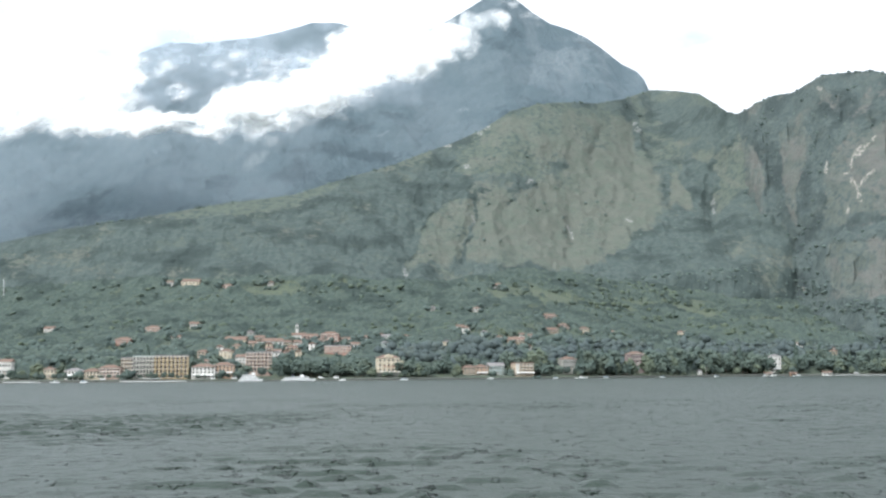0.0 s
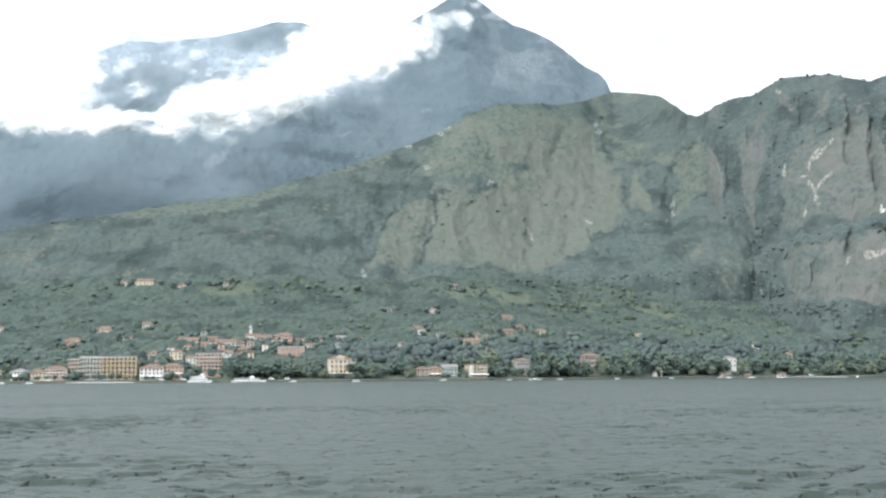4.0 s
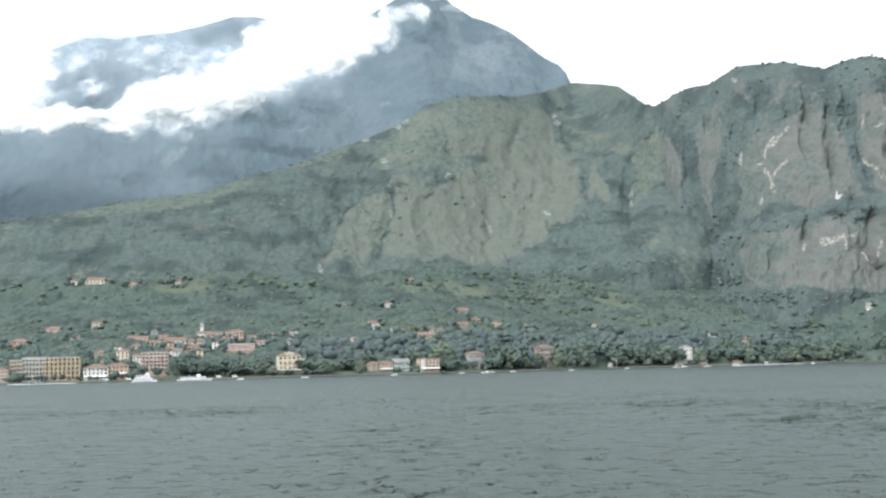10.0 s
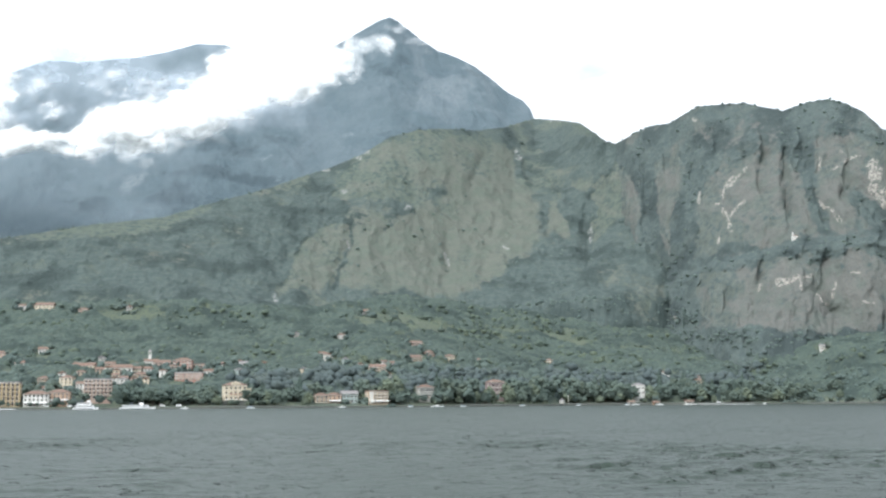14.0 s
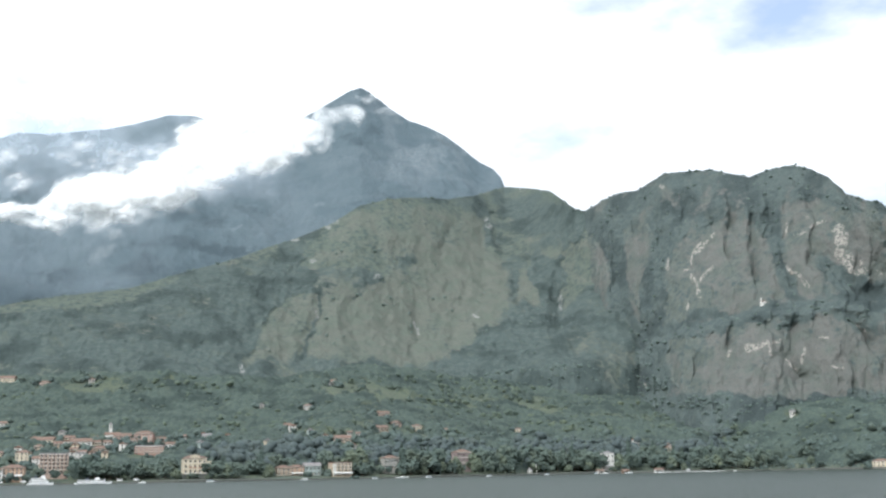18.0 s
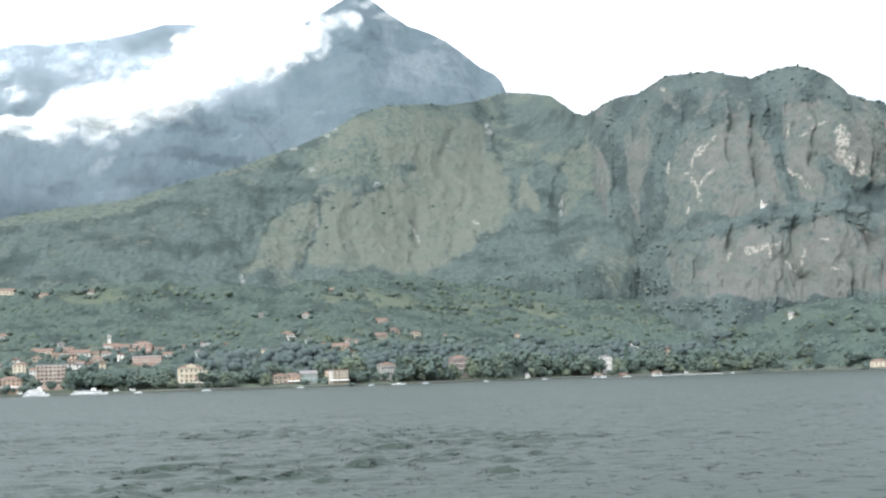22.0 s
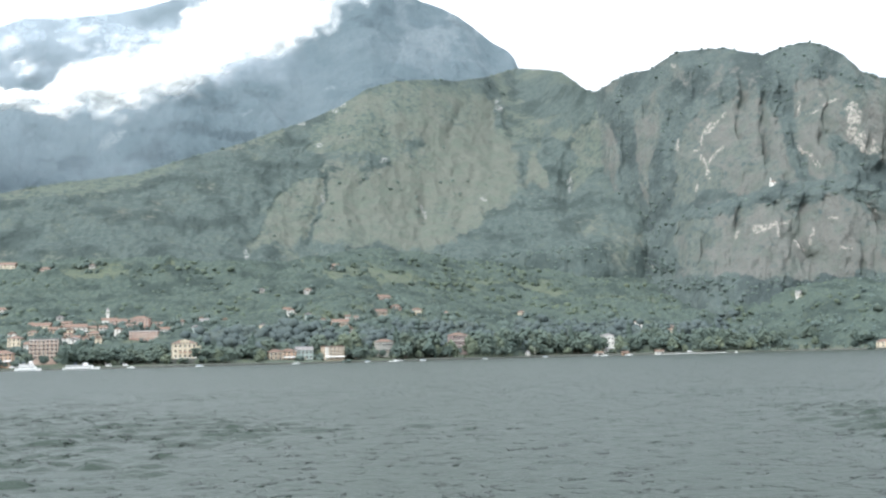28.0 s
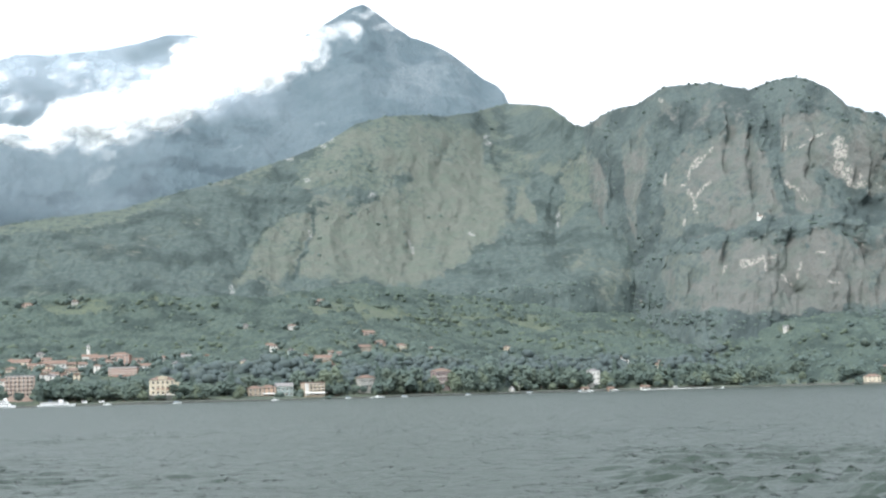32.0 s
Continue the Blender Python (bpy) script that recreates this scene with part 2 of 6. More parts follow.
def mesh_from(name, verts, faces, material, smooth=True):
    """verts: (n, 3) array; faces: (m, 3 or 4) array of one width."""
    me = bpy.data.meshes.new(name)
    verts, faces = np.asarray(verts, np.float32), np.asarray(faces, np.int32)
    k = faces.shape[1]
    me.vertices.add(len(verts))
    me.vertices.foreach_set("co", verts.ravel())
    me.loops.add(faces.size)
    me.loops.foreach_set("vertex_index", faces.ravel())
    me.polygons.add(len(faces))
    me.polygons.foreach_set("loop_start", np.arange(len(faces), dtype=np.int32) * k)
    me.polygons.foreach_set("use_smooth", np.full(len(faces), smooth))
    me.update(calc_edges=True)
    me.materials.append(material)
    return me


def grid_faces(rows, cols):
    i = np.arange(rows - 1)[:, None] * cols + np.arange(cols - 1)[None]
    return np.stack([i, i + 1, i + 1 + cols, i + cols], -1).reshape(-1, 4)


def give(me, name, values):
    me.attributes.new(name, "FLOAT", "POINT").data.foreach_set("value", np.asarray(values, np.float32).ravel())


def waves(x, y):
    """Height of the choppy water: short steep crests across the wind, in gusts, raised and faded by distance ahead to
    suit the camera's view.
    """
    bend = 0.5 * fbm(x / 9, y / 9, 8, 2)
    across, down = x + 0.3 * y, y - 0.25 * x
    gust = 0.35 + 0.9 * step(-0.35, 0.6, fbm(x / 34, y / 60, 4, 3))
    lip = step(0.42, 0.52, vnoise(across / 2.0 + bend, down / 1.05, 5) + 0.25 * vnoise(across / 1.1, down / 0.8, 7))
    crest = step(0.5, 0.6, vnoise(across / 2.7 + bend, down / 1.9, 15) + 0.3 * vnoise(across / 1.1, down / 1.1, 16)) * step(60, 115, y) * step(230, 120, y)
    chop = step(0.34, 0.52, vnoise(across / 1.0, down / 1.1 + bend, 9))
    gust = gust * step(330, 100, y)
    return gust * (0.17 * lip + 0.08 * chop + 0.18 * crest) + 0.03 * fbm(across / 5, down / 3.5, 3, 3) - 0.05


NEAR_X, NEAR_Y = (-120.0, 250.0), (30.0, 345.0)


def near_water():
    """The stretch of lake that the boat looks down on, with each wavelet modelled."""
    x, y = np.arange(NEAR_X[0], NEAR_X[1], 0.56), np.arange(NEAR_Y[0], NEAR_Y[1], 0.33)
    Y, X = np.meshgrid(y, x, indexing="ij")
    rim = step(0, 3, np.minimum(np.minimum(X - x[0], x[-1] - X), np.minimum(Y - y[0], y[-1] - Y)))
    z = waves(X, Y) * rim - 0.5 * (1 - rim)
    me = mesh_from("water_near", np.stack([X, Y, z], -1).reshape(-1, 3), grid_faces(*X.shape), WATER)
    return tagged(new("water_near", me), "grey-green choppy lake water with small dark wavelets", "water", kind="structure")


def lake():
    r = 14 * 1.0125 ** np.arange(0, 396)
    a = np.linspace(radians(-56), radians(56), 520)
    R, T = np.meshgrid(r, a, indexing="ij")
    x, y = 30 + R * np.sin(T), -18 + R * np.cos(T)
    inside = np.minimum(np.minimum(x - NEAR_X[0], NEAR_X[1] - x), np.minimum(y - NEAR_Y[0], NEAR_Y[1] - y))
    z = waves(x, y) * np.clip(1.1 - R / 900, 0.25, 0.8)
    rim = step(0, 0.06, np.minimum(T - a[0], a[-1] - T)) * step(14, 17, R)
    z = z * rim - 0.6 * (1 - rim) - 0.8 * step(1.5, 12, inside)
    me = mesh_from("water", np.stack([x, y, z], -1).reshape(-1, 3), grid_faces(len(r), len(a)), WATER)
    return tagged(new("water", me), "grey-green lake water stretching to the far shore", "water", kind="structure")


near_water()
lake()


def outer_lake():
    """The rest of the lake round and behind the boat, out to the horizon, just under the near sheet."""
    bm = bmesh.new()
    bmesh.ops.create_circle(bm, cap_ends=True, segments=64, radius=4800)
    me = bpy.data.meshes.new("water_outer")
    bm.to_mesh(me)
    bm.free()
    me.materials.append(WATER)
    ob = new("water_outer", me)
    ob.location = (0, 0, -1.0)
    tagged(ob, "open grey-green lake water reaching the horizon", "water", kind="structure")


outer_lake()


# ---- land ----
def rail(points, a):
    """A polyline of (x, y, z), resampled at the bearings a = x / y."""
    p = np.array(points, float)
    b = p[:, 0] / p[:, 1]
    y = np.interp(a, b, p[:, 1])
    z = np.interp(a, b, p[:, 2])
    return np.stack([a * y, y, z], -1)


def loft(name, rails, spans, a0, a1, cols, material, label, relief, masks, crest=None):
    """A mountainside between rails, from its foot to its crest and down behind. relief(a, u, base) gives metres of push towards the viewer."""
    a = np.linspace(a0, a1, cols)
    lines = [rail(r, a) for r in rails]
    rows, us = [], []
    for k, n in enumerate(spans):
        for i in range(n + (k == len(spans) - 1)):
            f = i / n
            rows.append(lines[k] * (1 - f) + lines[k + 1] * f)
            us.append(k + f)
    P, U = np.array(rows), np.array(us)[:, None] * np.ones(cols)
    crest = len(spans) - 1 if crest is None else crest
    hold = np.clip(np.abs(U - crest) * 3, 0.0, 1) * np.clip(U * 4, 0.15, 1)
    push, lift = relief(P[..., 0], P[..., 1], P[..., 2], U)
    P[..., 1] -= push * (0.15 + 0.85 * hold)
    P[..., 2] += lift * (0.3 + 0.7 * hold)
    me = mesh_from(name, P.reshape(-1, 3), grid_faces(len(us), cols), material)
    for key, v in zip(("wood", "grass", "scar"), masks(P[..., 0], P[..., 1], P[..., 2], U)):
        give(me, key, v * np.ones_like(U))
    return tagged(new(name, me), label, "mountain", kind="structure"), P, U


def behind(line, dy, z):
    """The back foot of a crest."""
    return [(x * (y + dy) / y, y + dy, z) for x, y, _ in line]


def view_sheet(x, y, z):
    """A point of the mountains as the camera sees it mid-path, in metres across and up on an upright sheet 2400 m off
    over the lake.
    """
    k = 2400 / (np.asarray(y, float) - 40)
    return (x - 60) * k, (z - 4) * k


def away(line, u, v):
    """Distance on the view sheet from a polyline."""
    best = np.full(np.shape(u), 1e9)
    for (ax, ay), (bx, by) in zip(line, line[1:]):
        dx, dy = bx - ax, by - ay
        t = np.clip(((u - ax) * dx + (v - ay) * dy) / (dx * dx + dy * dy + 1e-6), 0, 1)
        best = np.minimum(best, np.hypot(u - ax - t * dx, v - ay - t * dy))
    return best


def streaks(lines, u, v):
    u, v = u + 2.4 * fbm(u / 9, v / 9, 141, 4), v + 2.4 * fbm(u / 9, v / 9, 151, 4)
    best = np.zeros(np.shape(u))
    for w, line in lines:
        best = np.maximum(best, np.exp(-((away(line, u, v) / (1.7 * w)) ** 2)))
    return best


FAR_CREST = [(-2300, 4560, 950), (-1700, 4580, 1050), (-1300, 4600, 1160), (-1098, 4600, 1240), (-1028, 4600, 1265), (-927, 4600, 1257), (-815, 4600, 1271), (-713, 4600, 1280),
             (-611, 4600, 1301), (-494, 4620, 1342), (-386, 4620, 1340), (-302, 4620, 1314), (-218, 4620, 1308), (-91, 4620, 1309), (-28, 4630, 1321),
             (36, 4630, 1355), (122, 4640, 1410), (187, 4640, 1453), (230, 4640, 1467), (262, 4640, 1449), (336, 4620, 1383), (409, 4600, 1327), (482, 4580, 1295),
             (543, 4550, 1254), (600, 4500, 1191), (655, 4450, 1126), (699, 4400, 1089), (715, 4330, 1044), (722, 4294, 1003), (760, 4250, 900), (1300, 4200, 600)]
FAR_FOOT = [(-2000, 3000, 120), (-700, 3050, 160), (0, 3500, 380), (500, 3700, 600), (1100, 3700, 400)]


def far_relief(x, y, z, u):
    g = ridged(x / 420 + z / 900, z / 700, 21, 5)
    return 18 * g + 8 * fbm(x / 90, z / 110, 31), 6 * fbm(x / 60, y / 60, 12, 4)


# pale screes; the short mark at (-1, 522) stands in for a building
FAR_SCREES = [(6, [(-424, 415), (-410, 430)]), (4, [(-400, 425), (-388, 440)]), (3, [(-57, 606), (-26, 636)]), (3, [(-42, 649), (3, 671)]), (1.5, [(-1, 522), (12, 523)]), (1.5, [(-163, 473), (-145, 482)]), (4, [(-290, 503), (-262, 523)])]


def far_masks(x, y, z, u):
    n = fbm(x / 300, z / 200, 5)
    scree = 0.3 * step(0.2, 0.9, ridged(x / 180, z / 120, 8)) * step(500, 800, z) + 0.45 * step(0.1, 0.8, ridged(x / 90, z / 140, 9)) * step(180, 330, x) * step(950, 1100, z)
    return step(-0.2, 0.7, n + (900 - z) / 500), step(-0.4, 0.6, n + 0.3), np.clip(np.maximum(scree, 0.9 * streaks(FAR_SCREES, *view_sheet(x, y, z))), 0, 1)


loft("mountain_far", [FAR_FOOT, FAR_CREST, behind(FAR_CREST, 250, 500)], (100, 10), -0.5, 0.31, 460, HAZED_FAR_ROCK,
     "high mountain of limestone and woods, blue-grey haze in its colour, summit in cloud", far_relief, far_masks, 1)

SPUR_CREST = [(-2300, 3900, 480), (-1800, 4000, 600), (-1476, 4100, 718), (-1345, 4100, 758), (-1195, 4100, 819), (-1101, 4100, 814), (-1013, 4200, 890), (-850, 4300, 950), (-500, 4400, 900)]
SPUR_FOOT = [(-2000, 3000, 140), (-700, 3100, 200), (-300, 3600, 350)]
loft("mountain_spur", [SPUR_FOOT, SPUR_CREST, behind(SPUR_CREST, 120, 300)], (80, 8), -0.58, -0.12, 240, HAZED_FAR_ROCK,
     "spur of the high mountain, haze in its colour, with pale rock bands", far_relief, far_masks, 1)

MID_CREST = [(-1400, 2100, 190), (-1000, 2150, 215), (-788, 2200, 245), (-683, 2250, 275), (-562, 2300, 301), (-422, 2400, 341), (-302, 2500, 371), (-219, 2600, 415), (-103, 2700, 467),
             (26, 2850, 541), (97, 2900, 582), (165, 2950, 636), (236, 3000, 663), (302, 3050, 679), (390, 3150, 697), (483, 3300, 740), (615, 3600, 835), (656, 3500, 810),
             (672, 3200, 732), (668, 3000, 661), (674, 2900, 619), (687, 2867, 608), (740, 2860, 590), (900, 2860, 560)]
MID_FOOT = [(-1200, 1860, 110), (-500, 1960, 112), (-240, 2000, 112), (100, 2230, 140), (300, 2330, 165), (500, 2330, 190), (640, 2330, 190), (800, 2330, 190)]
MID_HALF = [(-1300, 2000, 160), (-562, 2130, 200), (-302, 2260, 250), (-103, 2400, 290), (26, 2450, 280), (110, 2480, 285), (268, 2574, 292), (400, 2640, 340), (594, 2700, 372), (700, 2640, 400), (860, 2640, 400)]


def zone(ring, u, v, soft=13.0):
    """1 inside a closed outline on the view sheet, 0 outside, with a soft and ragged edge."""
    u, v = u + 14 * fbm(u / 38, v / 38, 101, 5), v + 14 * fbm(u / 38, v / 38, 111, 5)
    odd = np.zeros(np.shape(u), bool)
    for (ax, ay), (bx, by) in zip(ring, ring[1:] + ring[:1]):
        cross = (ay > v) != (by > v)
        odd ^= cross & (u < ax + (v - ay) * (bx - ax) / ((by - ay) or 1e-6))
    d = away(ring + ring[:1], u, v)
    return step(-soft, soft, np.where(odd, d, -d))


# ravines of the hill and of the cliffs, placed to fit the camera's view: depth, half width, and their line down the
# slope
HILL_RAVINES = [(20, 10, [(0, 342), (0, 298), (-11, 271), (-22, 222)]), (30, 22, [(-78, 398), (-111, 343), (-121, 288), (-142, 223)]), (20, 7, [(392, 384), (387, 339)]),
                (9, 7, [(189, 296), (196, 252), (177, 219)]), (10, 12, [(333, 510), (334, 452)]), (12, 14, [(130, 430), (163, 408), (208, 405)]), (20, 22, [(-56, 442), (-46, 398), (-29, 364)]),
                (10, 12, [(75, 397), (108, 375), (141, 363)]), (26, 14, [(438, 424), (460, 384), (473, 339), (477, 305)]), (12, 10, [(258, 478), (246, 420), (252, 372)]), (8, 8, [(70, 330), (66, 280), (84, 236)]),
                (8, 7, [(290, 360), (282, 300), (262, 258)])]
CLIFF_RAVINES = [(50, 15, [(533, 509), (502, 446), (480, 395), (478, 327), (478, 277)]), (46, 20, [(596, 509), (587, 440), (596, 383), (601, 327), (620, 281), (641, 236), (649, 170)]),
                 (52, 22, [(700, 500), (690, 450), (684, 417), (664, 360), (660, 281), (651, 214), (646, 158)]), (26, 20, [(890, 600), (908, 556), (922, 498), (937, 451), (939, 393), (942, 359)]),
                 (6, 7, [(875, 498), (874, 440), (876, 370)]), (6, 8, [(828, 498), (820, 417)]), (8, 8, [(815, 280), (809, 223), (791, 168)]), (8, 8, [(943, 279), (933, 222), (959, 182)]),
                 (14, 8, [(1062, 306), (1083, 277), (1105, 249)]), (22, 18, [(1005, 416), (1033, 398), (1055, 375), (1089, 352), (1126, 344)]), (9, 6, [(748, 213), (728, 157)]),
                 (26, 14, [(640, 545), (634, 500), (640, 470)]), (18, 14, [(760, 560), (742, 500), (730, 460)]), (12, 10, [(1010, 590), (1000, 545), (1008, 515)])]


def carved(ravines, u, v):
    u, v = u + 7 * fbm(u / 60, v / 60, 121, 3), v + 7 * fbm(u / 60, v / 60, 131, 3)
    cut, near_d = np.zeros(np.shape(u)), np.full(np.shape(u), 1e9)
    for deep, half, line in ravines:
        d = away(line, u, v)
        cut = np.maximum(cut, 0.47 * deep * np.exp(-((d / (1.3 * half)) ** 2)))
        near_d = np.minimum(near_d, d / half)
    return cut, near_d


def canopy(x, z, wood):
    """Rounded tree crowns where the slope is wooded."""
    return step(0.45, 0.9, wood) * (6.5 * domes(x, 1.2 * z, 11, 92) + 3.0 * domes(x, 1.2 * z, 6, 93))


def mid_relief(x, y, z, u):
    cu, cv = view_sheet(x, y, z)
    cut, near_d = carved(HILL_RAVINES + CLIFF_RAVINES[:3], cu, cv)
    g = ridged(x / 190 + 0.3 * fbm(x / 300, z / 300, 4), z / 420, 51, 3)
    right = step(300, 560, x)
    open_rock = step(-160, -100, cu)
    grain = 3.5 * ridged(cu / 34 + 0.5 * fbm(cu / 60, cv / 60, 52, 3), cv / 150, 57, 3) + 4.0 * fbm(x / 34, z / 44, 53, 4) + 1.4 * fbm(x / 11, z / 14, 54, 3)
    return (8 + 8 * right) * g + 8 * (1 - np.exp(-near_d / 3)) * open_rock + (0.5 + 0.5 * open_rock) * grain + canopy(x, z, mid_masks(x, y, z, u)[0]) - cut, 3 * fbm(x / 25, y / 25, 16, 4)


# bare faces of the cliffs
FACES = [[(477, 407), (501, 441), (525, 463), (548, 475), (576, 440), (583, 383), (575, 338), (544, 355), (509, 339), (487, 294), (480, 327)],
         [(608, 463), (642, 504), (669, 475), (672, 406), (649, 360), (646, 281), (622, 293), (612, 327), (614, 395)],
         [(697, 406), (708, 440), (745, 475), (804, 486), (863, 504), (878, 463), (928, 416), (937, 393), (929, 336), (899, 325), (851, 314), (804, 303), (724, 304), (685, 287), (682, 326)],
         [(943, 521), (984, 545), (1067, 527), (1138, 515), (1180, 500), (1180, 380), (1128, 365), (1080, 392), (1046, 410), (1011, 420), (997, 393), (1006, 347), (971, 349), (946, 382), (943, 439)],
         [(698, 250), (756, 258), (826, 274), (931, 280), (955, 291), (1049, 294), (1084, 279), (1180, 258), (1180, 152), (1037, 140), (921, 136), (806, 142), (690, 158), (684, 191)],
         [(577, 215), (608, 259), (634, 214), (637, 159), (592, 170)]]
# bare rock and woods on the hill
BARE_UPPER = [(-24, 451), (31, 473), (87, 504), (148, 530), (221, 515), (311, 504), (343, 441), (363, 362), (379, 323), (338, 278), (282, 229), (237, 213), (160, 220), (73, 221), (-13, 213), (-22, 233), (-11, 271), (3, 298), (-8, 337), (9, 364), (-13, 398)]
BARE_LOWER = [(-142, 207), (-123, 255), (-105, 299), (-62, 335), (-13, 340), (-2, 298), (-15, 271), (-26, 222), (-99, 231)]
BARE_RIB = [(384, 323), (397, 379), (413, 405), (433, 362), (435, 322)]
COPSES = [[(130, 436), (186, 436), (213, 408), (163, 397)], [(-18, 386), (31, 403), (86, 397), (141, 363), (74, 341), (9, 336)], [(415, 418), (444, 424), (471, 384), (474, 328), (457, 322), (430, 350)],
          [(368, 546), (515, 509), (537, 486), (519, 458), (479, 441), (422, 452), (373, 498)], [(226, 202), (304, 251), (360, 275), (390, 317), (429, 322), (473, 277), (482, 216), (558, 171), (468, 150), (302, 163)]]
HILL_SCARS = [(3, [(337, 482), (343, 480)]), (3, [(480, 341), (479, 333)]), (2.5, [(478, 322), (480, 314)]), (3, [(-8, 411), (-3, 412)]), (2.5, [(116, 380), (122, 381)]), (1.5, [(-2, 314), (3, 298)]), (1.5, [(189, 291), (196, 269)]),
              (1.5, [(306, 306), (314, 297)]), (3, [(-142, 207), (-140, 196)]), (2.5, [(20, 478), (26, 480)]), (2, [(36, 488), (42, 491)]), (2, [(-44, 453), (-36, 454)]), (1.5, [(334, 492), (340, 495)])]


def mid_masks(x, y, z, u):
    cu, cv = view_sheet(x, y, z)
    n = fbm(x / 120, z / 90, 55)
    n2 = fbm(x / 38, z / 30, 58)
    bare = np.maximum(np.maximum(zone(BARE_UPPER, cu, cv), zone(BARE_LOWER, cu, cv, 9)), 0.7 * zone(BARE_RIB, cu, cv, 12))
    bare = np.maximum(bare, zone(FACES[0], cu, cv, 9))
    copse = sum(zone(c, cu, cv, 14) for c in COPSES)
    near_d = carved(HILL_RAVINES + CLIFF_RAVINES[:3], cu, cv)[1]
    sill = step(-30, -4, cv - np.interp(cu, [-560, -500, -450, -400, -357, -250], [328, 335, 336, 346, 351, 390])) * step(-240, -300, cu) * step(-640, -520, cu)
    wood = 0.82 * (1 - bare) + 0.55 * copse + 0.3 * n2 + 0.2 * n + 0.4 * step(1.2, 0.5, near_d) * (1 - 0.6 * bare) - 0.35 * step(-300, -150, cu) * step(380, 430, cv) - 0.8 * sill
    return np.clip(wood, 0, 1), np.clip(0.3 + 0.35 * n + 0.25 * n2 + 0.45 * (1 - bare), 0, 1), np.clip(streaks(HILL_SCARS, cu, cv), 0, 1)


_, HILL_P, HILL_U = loft("hill_middle", [[(x * (y - 60) / y, y - 60, z - 70) for x, y, z in MID_FOOT], MID_FOOT, MID_HALF, MID_CREST, behind(MID_CREST, 250, 250)], (6, 84, 110, 8), -0.62, 0.3, 860, DOME_ROCK,
                            "rounded hill of brown rock, grass and green scrub", mid_relief, mid_masks, 3)

RIGHT_CREST = [(630, 2920, 540), (687, 2867, 606), (713, 2800, 614), (734, 2750, 621), (774, 2700, 620), (793, 2650, 629), (811, 2600, 633), (861, 2560, 629), (895, 2550, 629),
               (926, 2500, 609), (951, 2480, 598), (968, 2450, 600), (991, 2430, 604), (1021, 2400, 602), (1034, 2350, 583), (1041, 2300, 556), (1040, 2250, 527),
               (1032, 2200, 499), (1041, 2150, 476), (1058, 2120, 464), (1078, 2100, 437), (1150, 2050, 380), (1400, 2000, 280), (1700, 1950, 150)]
RIGHT_UPPER = [(600, 2900, 310), (655, 2560, 330), (715, 2375, 305), (745, 2330, 315), (795, 2280, 318), (836, 2245, 322), (868, 2222, 328), (897, 2200, 335), (938, 2175, 342), (990, 2150, 335), (1036, 2130, 338), (1300, 1990, 260), (1700, 1850, 120)]
LEDGE_BACK = [(600, 2850, 240), (655, 2520, 262), (710, 2330, 251), (738, 2290, 267), (787, 2240, 271), (828, 2205, 279), (858, 2185, 284), (887, 2165, 291), (929, 2140, 292), (979, 2115, 284), (1026, 2095, 290), (1300, 1960, 215), (1700, 1840, 110)]
LEDGE_FRONT = [(600, 2800, 200), (650, 2460, 235), (698, 2290, 230), (725, 2250, 250), (772, 2200, 249), (813, 2165, 261), (842, 2145, 267), (870, 2125, 258), (911, 2100, 262), (961, 2075, 266), (1005, 2055, 256), (1290, 1930, 190), (1690, 1815, 100)]
RIGHT_FOOT = [(580, 2700, 120), (640, 2300, 130), (690, 2080, 97), (736, 2010, 94), (789, 2010, 92), (841, 2020, 93), (930, 1995, 96), (1000, 1945, 95), (1200, 1850, 85), (1700, 1775, 60)]


def right_relief(x, y, z, u):
    cu, cv = view_sheet(x, y, z)
    cut, near_d = carved(CLIFF_RAVINES, cu, cv)
    ribs = ridged(cu / 46 + 0.35 * fbm(cu / 90, cv / 90, 6), cv / 330, 61, 3)
    slabs = np.abs(vnoise(cu / 26 + 0.4 * fbm(cu / 50, cv / 50, 62), cv / 80, 60))
    return 26 * (1 - np.exp(-near_d / 2.2)) + 7 * ribs + 7 * slabs + 5 * fbm(cu / 24, cv / 34, 63, 4) + 1.5 * fbm(cu / 8, cv / 12, 64, 3) + canopy(x, z, right_masks(x, y, z, u)[0]) - cut, 4 * fbm(x / 22, y / 22, 17, 4)


# pale scars on the cliffs
BIG_SCAR = [(1038, 470), (1052, 484), (1075, 478), (1077, 439), (1082, 410), (1104, 394), (1135, 398), (1134, 383), (1091, 383), (1064, 396), (1050, 422), (1041, 445)]
SCARS = [(1.6, [(797, 465), (778, 446), (766, 431), (754, 426)]), (1.6, [(769, 449), (760, 434), (750, 417), (748, 405)]), (2.4, [(749, 380), (757, 365), (759, 348), (763, 339)]), (1.8, [(792, 397), (777, 386), (765, 371), (756, 362)]),
         (1.5, [(740, 326), (733, 312)]), (1.5, [(700, 417), (699, 394)]), (1.3, [(733, 391), (743, 393)]), (1.6, [(1001, 480), (1016, 488), (1034, 495)]), (1.8, [(967, 465), (991, 470)]), (2.2, [(947, 399), (956, 387), (973, 381), (989, 358)])]
